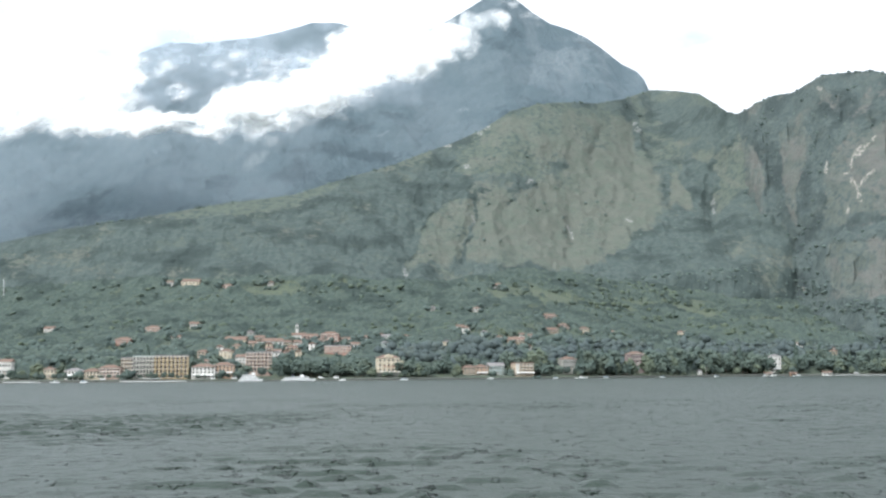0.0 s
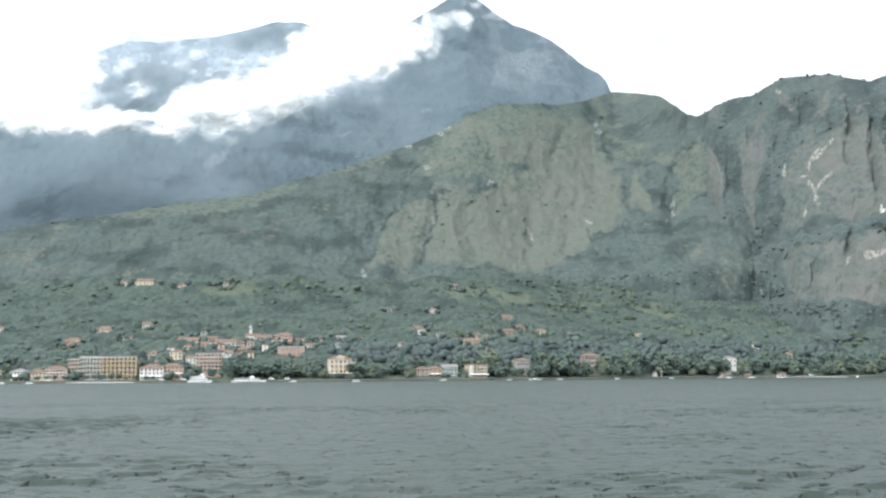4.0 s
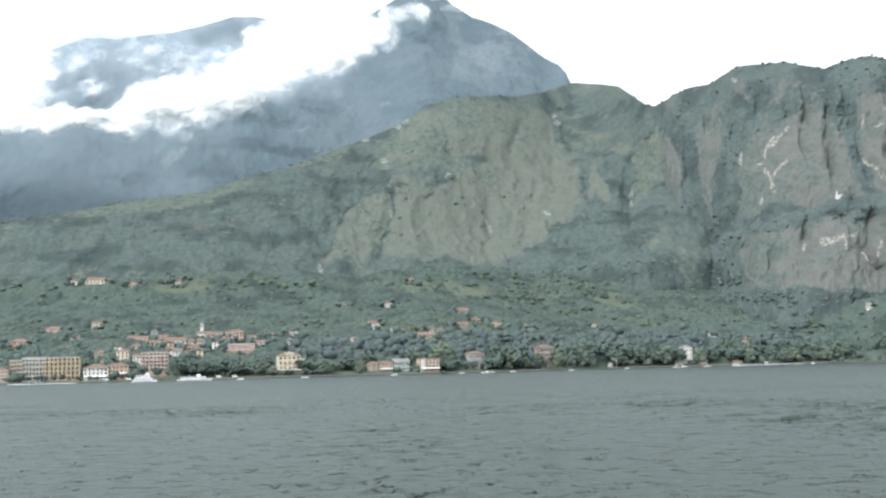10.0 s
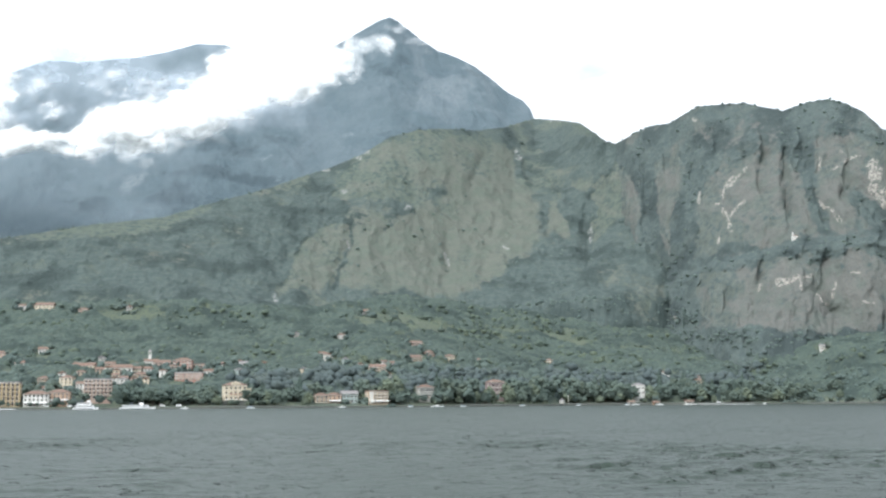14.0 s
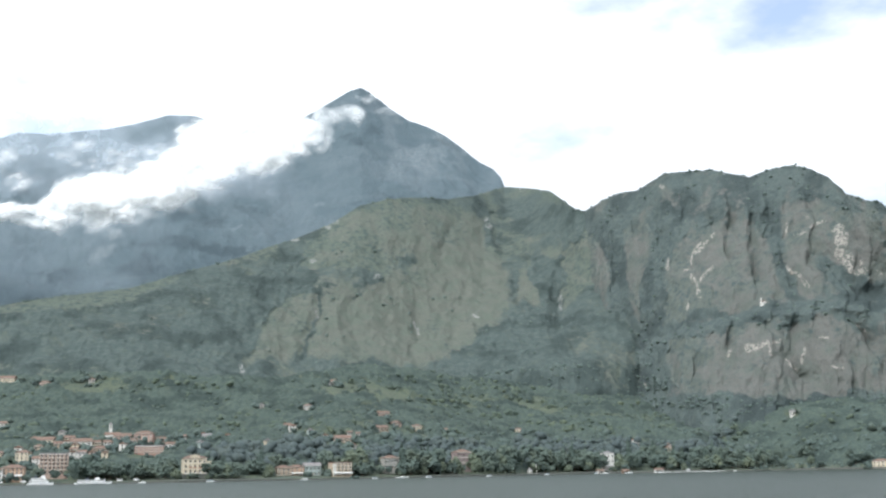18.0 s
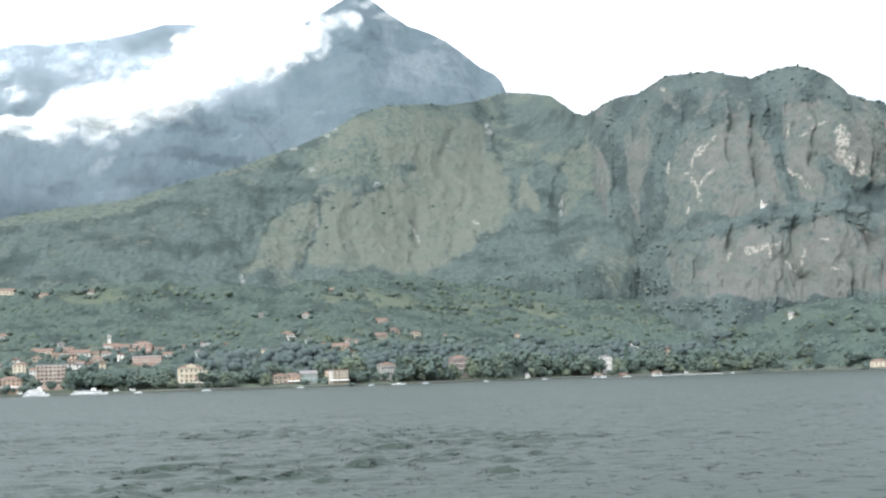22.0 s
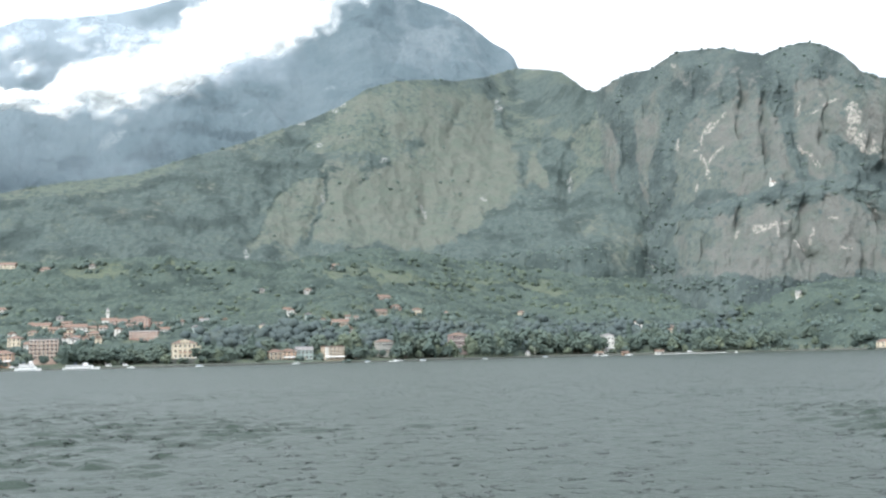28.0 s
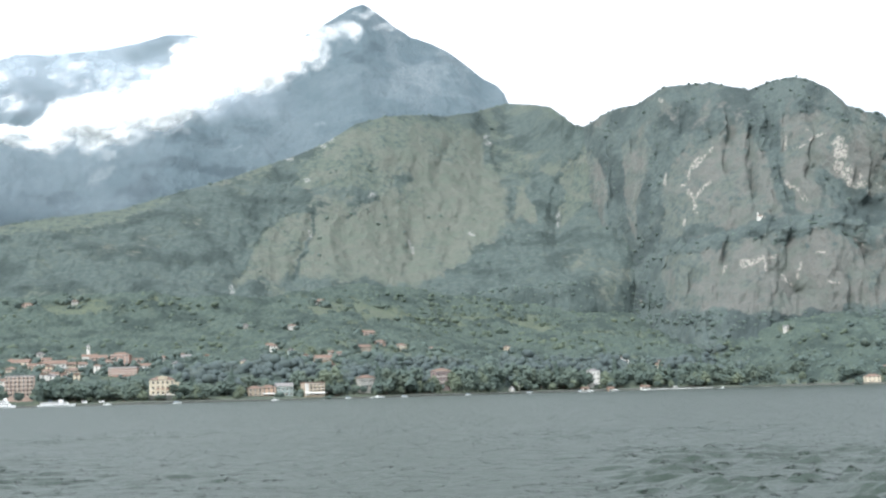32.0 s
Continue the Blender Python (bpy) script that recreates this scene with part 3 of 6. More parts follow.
SCARS += [(1.3, [(951, 488), (950, 463)]), (1.5, [(1084, 283), (1091, 274), (1102, 267)]), (2.2, [(964, 205), (971, 233)]), (4.0, [(853, 234), (876, 238), (894, 247)]), (1.3, [(894, 247), (904, 222)]), (1.4, [(905, 245), (926, 251)]),
          (1.4, [(818, 229), (811, 214)]), (1.3, [(1002, 255), (1023, 253)]), (1.3, [(1024, 196), (1048, 196)]), (1.4, [(932, 211), (943, 197), (954, 188)]), (1.8, [(995, 503), (999, 503)]), (2.0, [(695, 566), (699, 563)]), (1.4, [(643, 166), (644, 158)])]


def right_masks(x, y, z, u):
    cu, cv = view_sheet(x, y, z)
    n = fbm(x / 70, z / 60, 65)
    n2 = fbm(cu / 26, cv / 24, 68)
    bare = np.clip(sum(zone(f, cu, cv, 9) for f in FACES), 0, 1)
    cut, near_d = carved(CLIFF_RAVINES, cu, cv)
    fill = step(1.5, 0.6, near_d + 0.25 * n2) * np.clip(cut / 14, 0.3, 1)
    low = step(150, 118, cv + 12 * n)
    ledge = step(9, 3, np.abs(u - 2.5) * 14) * step(720, 760, x)
    wood = 0.72 * (1 - bare) + 0.75 * fill + 0.28 * n2 * (1 - 0.4 * bare) + 0.15 * n + 0.7 * low + 0.5 * ledge
    scar = np.maximum(streaks(SCARS, cu, cv), 0.95 * zone(BIG_SCAR, cu, cv, 5) * step(-0.35, 0.25, fbm(cu / 14, cv / 14, 69)))
    return np.clip(wood, 0, 1), np.clip(0.22 + 0.3 * n + 0.3 * n2 + 0.3 * step(830, 720, cu) + 0.2 * step(430, 520, cv), 0, 1), np.clip(scar, 0, 1)


_, CLIFF_P, CLIFF_U = loft("mountain_cliff", [[(x * (y - 50) / y, y - 50, z - 60) for x, y, z in RIGHT_FOOT], RIGHT_FOOT, LEDGE_FRONT, LEDGE_BACK, RIGHT_UPPER, RIGHT_CREST, behind(RIGHT_CREST, 300, 150)], (6, 84, 20, 14, 140, 8), 0.2157, 0.8, 640, CLIFF_ROCK,
                               "steep grey limestone cliffs with green ledges and pale scars", right_relief, right_masks, 5)

SHORE_X = np.array([-2600, -1200, -600, -337, -255, -69, 72, 140, 230, 330, 440, 560, 640, 700, 760, 800, 870, 1000, 1500, 2600])
SHORE_Y = np.array([1100, 1150, 1190, 1205, 1210, 1245, 1320, 1370, 1440, 1560, 1625, 1650, 1680, 1770, 1760, 1680, 1640, 1600, 1500, 1350])


def shore_y(x):
    return np.interp(x, SHORE_X, SHORE_Y)


def land_z(x, y):
    """Height of the lower slopes above the lake."""
    x, y = np.asarray(x, float), np.asarray(y, float)
    d = y - shore_y(x)
    left = np.interp(d, [-60, -6, -1, 0, 12, 60, 180, 300, 450, 600, 690, 800, 1000, 1500], [-12, -2, -1, 2.2, 2.8, 6, 24, 43, 60, 106, 150, 128, 118, 120])
    right = np.interp(d, [-60, -6, -1, 0, 12, 60, 190, 480, 700, 900, 1500], [-12, -2, -1, 2.0, 2.6, 8, 33, 100, 165, 190, 200])
    cliff = np.interp(d, [-60, -6, -1, 0, 12, 60, 130, 220, 400, 700, 1500], [-12, -2, -1, 2.0, 2.6, 14, 46, 84, 110, 130, 150])
    k = step(-80, 160, x)
    right = right + (cliff - right) * step(660, 740, x)
    far_left = step(-480, -800, x) * step(100, 650, d) * -22
    return left * (1 - k) + right * k + far_left + step(40, 200, d) * (5 * fbm(x / 90, y / 90, 71, 4))


def clearing(x, y):
    """Meadows and garden terraces, broken by trees."""
    spots = [(437, 2150, 55, 60), (430, 2130, 45, 40), (345, 2110, 40, 26), (520, 2070, 30, 26), (350, 2150, 30, 30), (126, 1930, 70, 60), (600, 2080, 50, 60), (-265, 1860, 110, 20), (100, 1645, 45, 45), (170, 1705, 60, 40), (200, 1960, 70, 45), (300, 2050, 40, 35), (560, 1900, 40, 50)]
    s = sum(np.exp(-(((x - a) / rx) ** 2 + ((y - b) / ry) ** 2)) for a, b, rx, ry in spots)
    return np.clip(0.62 * s + 0.3 * fbm(x / 45, y / 28, 74, 4) + 0.02, 0, 1)


def crowns(x, y):
    """Height of the closed woods over the lower slopes."""
    return 7.0 * domes(x, y, 9.5, 78) + 2.2 * domes(x, y, 4.6, 178) + 3.5 * vnoise(x / 38, y / 42, 82)


def built(x, y):
    """1 on the plots of the houses and on the strip before each that is kept open to the camera's view."""
    out = np.zeros(np.shape(x))
    for h in HOUSES + HILL_HOUSES:
        shore = h[1] - float(shore_y(h[0])) < 90
        front = 40 if shore else 66 if h[2] < 75 else 14
        out = np.maximum(out, step(h[3] / 2 + 7, h[3] / 2 + 2, np.abs(x - h[0])) * step(-front - 6, -front, y - h[1]) * step(20, 12, y - h[1]))
    return np.maximum(out, step(18, 12, np.abs(x + 185)) * step(1500, 1515, y) * step(1612, 1604, y))


def ground():
    d = np.concatenate([[-60, -20, -6, -1, 0, 3, 6, 12, 16], np.arange(19, 900, 2.5), np.arange(920, 1001, 10), np.arange(1050, 3600, 100)])
    x = np.concatenate([np.arange(-4600, -880, 100), np.arange(-860, 1060, 2.4), np.arange(1100, 4700, 100)])
    D, X = np.meshgrid(d, x, indexing="ij")
    Y = shore_y(X) + D
    Z = land_z(X, Y)
    Z = Z - 60 * step(900, 1600, D)
    mead = clearing(X, Y)
    woods = step(0.5, 0.36, mead + 0.2 * vnoise(X / 9, Y / 11, 91)) * step(20, 48, D) * step(920, 860, D) * (1 - built(X, Y))
    Z = Z + woods * np.maximum(crowns(X, Y), 0.5)
    me = mesh_from("ground", np.stack([X, Y, Z], -1).reshape(-1, 3), grid_faces(*D.shape), GROUND_MAT)
    give(me, "wood", np.clip(0.25 + 0.8 * woods + 0.35 * fbm(X / 30, Y / 40, 75, 3), 0, 1))
    give(me, "grass", np.clip(0.6 + 0.4 * fbm(X / 40, Y / 40, 77), 0, 1) * step(8, 20, D))
    give(me, "scar", 0.75 * step(0.5, 0.85, mead))
    tagged(new("ground", me), "wooded lower slopes with meadows above a stone shore", "ground", kind="structure")


# ---- buildings ----
def plaster(name, c, c2):
    m = Mat(name, 0.9, spec=0.2)
    col = m.mix(m.ramp(m.noise(0.35, 5, 0.65), 0.35, 0.7), c, c2)
    col = m.mix(m.ramp(m.noise(0.5, 4, 0.6, (1, 1, 0.12)), 0.55, 0.8), col, m.mix(0.5, col, (0.3, 0.27, 0.23)))
    return m.colour(col).bump(m.noise(3.0, 4), 0.05, 0.4).m


WALLS = {
    "white": plaster("white_plaster", (0.62, 0.605, 0.56), (0.5, 0.485, 0.44)),
    "cream": plaster("cream_plaster", (0.54, 0.47, 0.35), (0.45, 0.39, 0.29)),
    "rose": plaster("rose_plaster", (0.4, 0.3, 0.245), (0.32, 0.236, 0.195)),
    "tan": plaster("tan_plaster", (0.37, 0.3, 0.225), (0.29, 0.235, 0.175)),
    "grey": plaster("grey_plaster", (0.34, 0.335, 0.3), (0.27, 0.265, 0.24)),
    "yellow": plaster("ochre_yellow_plaster", (0.4, 0.31, 0.185), (0.32, 0.245, 0.145)),
    "orange": plaster("orange_plaster", (0.43, 0.3, 0.21), (0.35, 0.24, 0.17)),
    "red": plaster("brick_red_plaster", (0.34, 0.2, 0.155), (0.27, 0.16, 0.125)),
    "green": plaster("pale_green_plaster", (0.288, 0.336, 0.312), (0.240, 0.280, 0.256)),
    "mauve": plaster("mauve_plaster", (0.24, 0.19, 0.175), (0.19, 0.15, 0.14)),
    "peach": plaster("peach_plaster", (0.47, 0.38, 0.28), (0.39, 0.315, 0.23)),
}


def tiles(name, c, c2):
    m = Mat(name, 0.85, spec=0.2)
    wave = m.node("ShaderNodeTexWave", Scale=1.6, Distortion=1.5, Detail=2.0)
    m.l.new(m.geo.outputs["Position"], wave.inputs["Vector"])
    col = m.mix(m.ramp(m.noise(0.8, 5, 0.7), 0.3, 0.7), c, c2)
    col = m.mix(m.ramp(wave.outputs["Fac"], 0.2, 0.9), m.mix(0.35, col, (0.1, 0.06, 0.05)), col)
    return m.colour(col).bump(wave.outputs["Fac"], 0.06, 0.6).m


ROOFS = {"tile": tiles("terracotta_tiles", (0.225, 0.155, 0.117), (0.16, 0.115, 0.09)), "slate": tiles("grey_slate", (0.2, 0.2, 0.2), (0.27, 0.26, 0.25)), "copper": tiles("weathered_pale_metal", (0.45, 0.5, 0.46), (0.36, 0.42, 0.39))}
STONE = plaster("shore_stone", (0.115, 0.12, 0.105), (0.075, 0.08, 0.07))
TRIM = plaster("pale_trim", (0.7, 0.67, 0.6), (0.6, 0.57, 0.5))
BARK = plaster("bark", (0.14, 0.11, 0.085), (0.09, 0.07, 0.055))
PAINT = plaster("white_boat_paint", (0.78, 0.78, 0.76), (0.7, 0.7, 0.68))
DARK_PAINT = plaster("dark_blue_paint", (0.05, 0.07, 0.1), (0.07, 0.08, 0.1))
CANVAS = plaster("blue_grey_canvas", (0.2, 0.24, 0.28), (0.26, 0.3, 0.33))
WOOD = plaster("weathered_wood", (0.22, 0.17, 0.12), (0.3, 0.25, 0.2))
STEEL = Mat("galvanised_steel", 0.45, 0.9).colour((0.5, 0.5, 0.5)).m
RUBBER = Mat("black_rubber", 0.8).colour((0.03, 0.03, 0.03)).m
GLASS = Mat("dark_window_glass", 0.4, spec=0.12).colour((0.02, 0.022, 0.026)).m


def part(name, me, parent, at=(0, 0, 0), turn=0.0, label=""):
    ob = new(name, me)
    ob.parent = parent
    ob.location, ob.rotation_euler = at, (0, 0, turn)
    return tagged(ob, label)


class Solid:
    """Quads gathered into one mesh."""

    def __init__(self):
        self.v, self.f = [], []

    def quad(self, *ps):
        k = len(self.v)
        self.v += ps
        self.f.append((k, k + 1, k + 2, k + 3))
        return self

    def box(self, x0, x1, y0, y1, z0, z1):
        k = len(self.v)
        self.v += [(x, y, z) for z in (z0, z1) for x, y in ((x0, y0), (x1, y0), (x1, y1), (x0, y1))]
        self.f += [tuple(k + i for i in q) for q in ((3, 2, 1, 0), (4, 5, 6, 7), (0, 1, 5, 4), (1, 2, 6, 5), (2, 3, 7, 6), (3, 0, 4, 7))]
        return self

    def mesh(self, name, material, smooth=False):
        return mesh_from(name, self.v, self.f, material, smooth)


KEPT = {}


def window_meshes(w, h):
    """A frame with a mullion, a sill and a pane, shared by all windows of that size."""
    key = (round(w, 1), round(h, 1))
    if key not in KEPT:
        w, h = key
        t, d = 0.09, 0.1
        s = Solid().box(-w / 2, w / 2, -d, d, 0, t).box(-w / 2, w / 2, -d, d, h - t, h)
        s.box(-w / 2, -w / 2 + t, -d, d, t, h - t).box(w / 2 - t, w / 2, -d, d, t, h - t).box(-0.03, 0.03, -d * 0.8, d * 0.8, t, h - t)
        p = Solid().box(-w / 2 + t, w / 2 - t, -0.02, 0.02, t, h - t)
        b = Solid().box(-w / 2 - 0.12, w / 2 + 0.12, -0.5, -0.12, -0.14, 0.0)
        KEPT[key] = (s.mesh("window", TRIM), p.mesh("pane", GLASS), b.mesh("sill", TRIM))
    return KEPT[key]


def wall_side(s, w, h, holes, where, below=6.0, recess=0.28):
    """One side of a house with its openings; where maps (along, out, up) to the house."""
    xs = sorted({-w / 2, w / 2, *[v for a in holes for v in a[:2]]})
    zs = sorted({-below, 0.0, h, *[v for a in holes for v in a[2:]]})
    for xa, xb in zip(xs, xs[1:]):
        for za, zb in zip(zs, zs[1:]):
            mx, mz = (xa + xb) / 2, (za + zb) / 2
            if not any(a < mx < b and c < mz < d for a, b, c, d in holes):
                s.quad(where(xa, 0, za), where(xb, 0, za), where(xb, 0, zb), where(xa, 0, zb))
    for a, b, c, d in holes:
        r = -recess
        s.quad(where(a, 0, c), where(a, r, c), where(b, r, c), where(b, 0, c)).quad(where(a, 0, d), where(b, 0, d), where(b, r, d), where(a, r, d))
        s.quad(where(a, 0, c), where(a, 0, d), where(a, r, d), where(a, r, c)).quad(where(b, 0, c), where(b, r, c), where(b, r, d), where(b, 0, d))
        s.quad(where(a, r, c), where(a, r, d), where(b, r, d), where(b, r, c))


def openings(w, h, floors, cols, grand=False):
    fh, bay = h / floors, w / cols
    ww, wh = round(min(1.9, bay * 0.62), 1), round(min(2.6, fh * 0.69), 1)
    if grand:
        ww, wh = round(bay * 0.56, 1), round(fh * 0.78, 1)
    return [(-w / 2 + (c + 0.5) * bay - ww / 2, -w / 2 + (c + 0.5) * bay + ww / 2, f * fh + fh * 0.2, f * fh + fh * 0.2 + wh) for f in range(floors) for c in range(cols)], ww, wh


def roof_mesh(kind, w, d, roof):
    e, t = 0.7, 0.25
    s = Solid()
    a, b = w / 2 + e, d / 2 + e
    if kind == "flat":
        s.box(-a + 0.3, a - 0.3, -b + 0.3, b - 0.3, 0, 0.35)
        for x0, x1, y0, y1 in ((-a + 0.5, a - 0.5, -b + 0.5, -b + 0.8), (-a + 0.5, a - 0.5, b - 0.8, b - 0.5), (-a + 0.5, -a + 0.8, -b + 0.8, b - 0.8), (a - 0.8, a - 0.5, -b + 0.8, b - 0.8)):
            s.box(x0, x1, y0, y1, 0.35, 1.2)
        return s.mesh("roof", roof)
    h = 0.2 * d + 0.5 if kind != "gable" else 0.24 * d + 0.4
    g = max(0.2, a - b) if kind != "gable" else a
    s.box(-a, a, -b, b, 0, t)
    s.quad((-a, -b, t), (a, -b, t), (g, 0, t + h), (-g, 0, t + h)).quad((a, b, t), (-a, b, t), (-g, 0, t + h), (g, 0, t + h))
    s.quad((a, -b, t), (a, b, t), (g, 0, t + h), (g, 0, t + h - 0.01)).quad((-a, b, t), (-a, -b, t), (-g, 0, t + h - 0.01), (-g, 0, t + h))
    return s.mesh("roof", roof)


def turned(w2, d2, k):
    """Maps a side's own (along, out, up) into the house: k = 0 front, 1 right, 2 back, 3 left."""
    c, s = (1, 0, -1, 0)[k], (0, 1, 0, -1)[k]
    off = d2 if k % 2 == 0 else w2
    return lambda x, o, z: (c * x + s * (off + o), s * x - c * (off + o), z)


def house(name, label, category, x, y, z, w, h, floors, cols, wall, roof, kind, yaw, group=""):
    top = tagged(new(name), label, category, group)
    top.location, top.rotation_euler = (x, y, z), (0, 0, radians(yaw))
    d = max(7.0, min(15.0, 0.45 * w + 4))
    s = Solid()
    for k in range(4):
        span = w if k % 2 == 0 else d
        n = cols if k == 0 else (max(1, round(cols * d / w * 0.7)) if k != 2 else 0)
        holes, ww, wh = openings(span, h, floors, n, kind == "flat" and wall not in ("rose", "peach", "red")) if n else ([], 1, 1)
        to = turned(w / 2, d / 2, k)
        wall_side(s, span, h, holes, to)
        for a, b, c, e in holes:
            fm, pm, sm = window_meshes(ww, wh)
            win = part("window", fm, top, to((a + b) / 2, -0.15, c), radians((0, 90, 180, 270)[k]))
            part("pane", pm, win)
            part("sill", sm, win)
    s.quad((-w / 2, -d / 2, h), (w / 2, -d / 2, h), (w / 2, d / 2, h), (-w / 2, d / 2, h))
    part("wall", s.mesh("wall", WALLS[wall]), top)
    part("roof", roof_mesh("hip" if kind == "villa" else kind, w, d, ROOFS[roof]), top, (0, 0, h + 0.004))
    part("cornice", Solid().box(-w / 2 - 0.3, w / 2 + 0.3, -d / 2 - 0.3, -d / 2 - 0.004, h - 0.45, h - 0.05).mesh("cornice", TRIM), top)
    dw = min(1.3, w / cols * 0.5)
    part("door", Solid().box(-dw / 2, dw / 2, -d / 2 - 0.06, -d / 2 - 0.004, 0, min(2.3, h / floors * 0.8)).mesh("door", WOOD), top, (w / cols * (0.5 if cols % 2 else 0), 0, 0))
    if kind in ("hip", "gable") and w > 9:
        part("chimney", Solid().box(-0.4, 0.4, -0.4, 0.4, 0, 1.9).box(-0.5, 0.5, -0.5, 0.5, 1.9, 2.1).mesh("chimney", STONE), top, (w * 0.22, d * 0.1, h + 0.15 * d))
    return top, d


WEST_SHORE = [
    (-434, 1240, 8.7, 12.4, 12.2, 2, 4, 'white', 'tile', 'gable'),
    (-387, 1228, 4.9, 10.0, 8.3, 2, 3, 'cream', 'tile', 'hip'),
    (-401, 1315, 14.9, 6.0, 6.5, 2, 2, 'white', 'tile', 'hip'),
    (-392, 1318, 15.4, 10.2, 5.9, 2, 3, 'white', 'tile', 'hip'),
    (-362, 1226, 4.7, 16.7, 6.6, 2, 5, 'white', 'slate', 'hip'),
    (-344, 1224, 4.6, 16.7, 6.1, 2, 5, 'cream', 'tile', 'hip'),
    (-327, 1226, 4.5, 20.0, 9.4, 3, 6, 'rose', 'tile', 'hip'),
    (-313, 1238, 3.8, 12.4, 19.5, 5, 4, 'tan', 'slate', 'flat'),
    (-295, 1234, 3.7, 21.8, 21.1, 5, 7, 'grey', 'copper', 'flat'),
    (-267, 1228, 3.5, 31.2, 21.5, 5, 8, 'yellow', 'slate', 'flat'),
    (-236, 1228, 3.8, 22.3, 10.5, 3, 6, 'white', 'tile', 'hip'),
]
HOTEL_ROW = [
    (-269, 1399, 26.3, 12.1, 6.3, 2, 3, 'tan', 'tile', 'hip'),
    (-217, 1236, 6.4, 19.1, 9.4, 3, 5, 'orange', 'tile', 'hip'),
    (-236, 1357, 21.2, 13.5, 11.0, 3, 3, 'cream', 'tile', 'hip'),
    (-259, 1558, 42.6, 26.2, 7.7, 2, 4, 'cream', 'tile', 'gable'),
    (-190, 1280, 9.9, 26.1, 18.8, 5, 7, 'rose', 'slate', 'flat'),
    (-206, 1501, 37.5, 23.8, 8.8, 2, 4, 'white', 'tile', 'gable'),
    (-190, 1423, 26.1, 9.0, 7.1, 2, 2, 'white', 'tile', 'gable'),
    (-165, 1537, 46.2, 18.8, 6.9, 2, 4, 'rose', 'tile', 'gable'),
    (-141, 1546, 43.5, 21.5, 12.6, 4, 5, 'red', 'tile', 'hip'),
    (-124, 1465, 30.8, 30.6, 8.6, 3, 7, 'red', 'slate', 'flat'),
    (-107, 1507, 38.2, 11.6, 4.1, 1, 3, 'white', 'tile', 'gable'),
]
OLD_TOWN = [
    (-226, 1492, 38.1, 14.9, 6.1, 2, 3, 'tan', 'tile', 'gable'),
    (-190, 1507, 39.5, 10.3, 6.1, 2, 3, 'cream', 'tile', 'gable'),
    (-175, 1447, 30.9, 17.7, 6.5, 2, 4, 'tan', 'tile', 'hip'),
    (-217, 1339, 17.3, 10.9, 8.4, 3, 3, 'white', 'tile', 'gable'),
    (-249, 1327, 15.0, 9.6, 6.0, 2, 3, 'white', 'tile', 'gable'),
    (-58, 1280, 8.0, 22.1, 14.5, 3, 5, 'cream', 'tile', 'villa'),
    (-76, 1627, 50.9, 11.1, 4.4, 2, 3, 'white', 'slate', 'gable'),
    (26, 1337, 4.6, 14.0, 7.8, 2, 3, 'tan', 'tile', 'hip'),
    (39, 1341, 4.5, 14.0, 8.4, 3, 3, 'orange', 'tile', 'hip'),
    (55, 1345, 4.4, 16.5, 9.7, 2, 4, 'green', 'slate', 'gable'),
    (84, 1345, 4.2, 20.5, 12.2, 4, 5, 'peach', 'tile', 'flat'),
]
VILLA_SHORE = [
    (139, 1410, 9.8, 17.0, 11.6, 2, 5, 'grey', 'tile', 'hip'),
    (226, 1484, 10.5, 18.9, 17.3, 3, 3, 'mauve', 'tile', 'hip'),
    (93, 1603, 44.6, 25.5, 4.3, 2, 6, 'tan', 'tile', 'gable'),
    (101, 1633, 51.2, 6.7, 5.9, 2, 2, 'white', 'tile', 'gable'),
    (112, 1630, 51.0, 5.9, 4.4, 2, 2, 'white', 'tile', 'gable'),
    (144, 1675, 59.6, 15.2, 4.5, 2, 4, 'tan', 'tile', 'gable'),
    (169, 1759, 69.4, 16.8, 4.0, 2, 4, 'rose', 'tile', 'hip'),
    (195, 1741, 61.5, 12.6, 6.3, 2, 3, 'cream', 'tile', 'hip'),
    (236, 1759, 59.4, 5.6, 4.0, 2, 2, 'white', 'tile', 'gable'),
    (22, 1714, 65.7, 8.6, 5.4, 2, 2, 'white', 'tile', 'gable'),
    (438, 1659, 7.5, 14.3, 18.6, 3, 3, 'white', 'slate', 'hip'),
]
TERRACES = [
    (521, 1834, 35.6, 10.0, 11.6, 3, 2, 'white', 'tile', 'hip'),
    (564, 1810, 26.7, 7.4, 9.0, 2, 2, 'cream', 'tile', 'hip'),
    (-383, 1495, 44.7, 21.0, 4.7, 2, 5, 'red', 'tile', 'hip'),
    (-529, 1675, 66.2, 13.7, 4.5, 2, 3, 'white', 'tile', 'gable'),
    (-387, 1663, 65.5, 20.4, 4.5, 2, 4, 'rose', 'tile', 'hip'),
    (-335, 1684, 71.2, 16.0, 4.6, 2, 4, 'white', 'tile', 'gable'),
    (-329, 1534, 50.2, 10.4, 3.5, 2, 3, 'white', 'tile', 'gable'),
    (82, 1957, 139.7, 16.0, 5.3, 2, 3, 'white', 'tile', 'gable'),
    (47, 1822, 96.7, 10.7, 5.0, 2, 3, 'white', 'tile', 'hip'),
    (-412, 1876, 143.0, 9.4, 4.3, 2, 2, 'white', 'tile', 'gable'),
    (-382, 1879, 143.0, 27.3, 5.1, 2, 5, 'cream', 'tile', 'gable'),
]
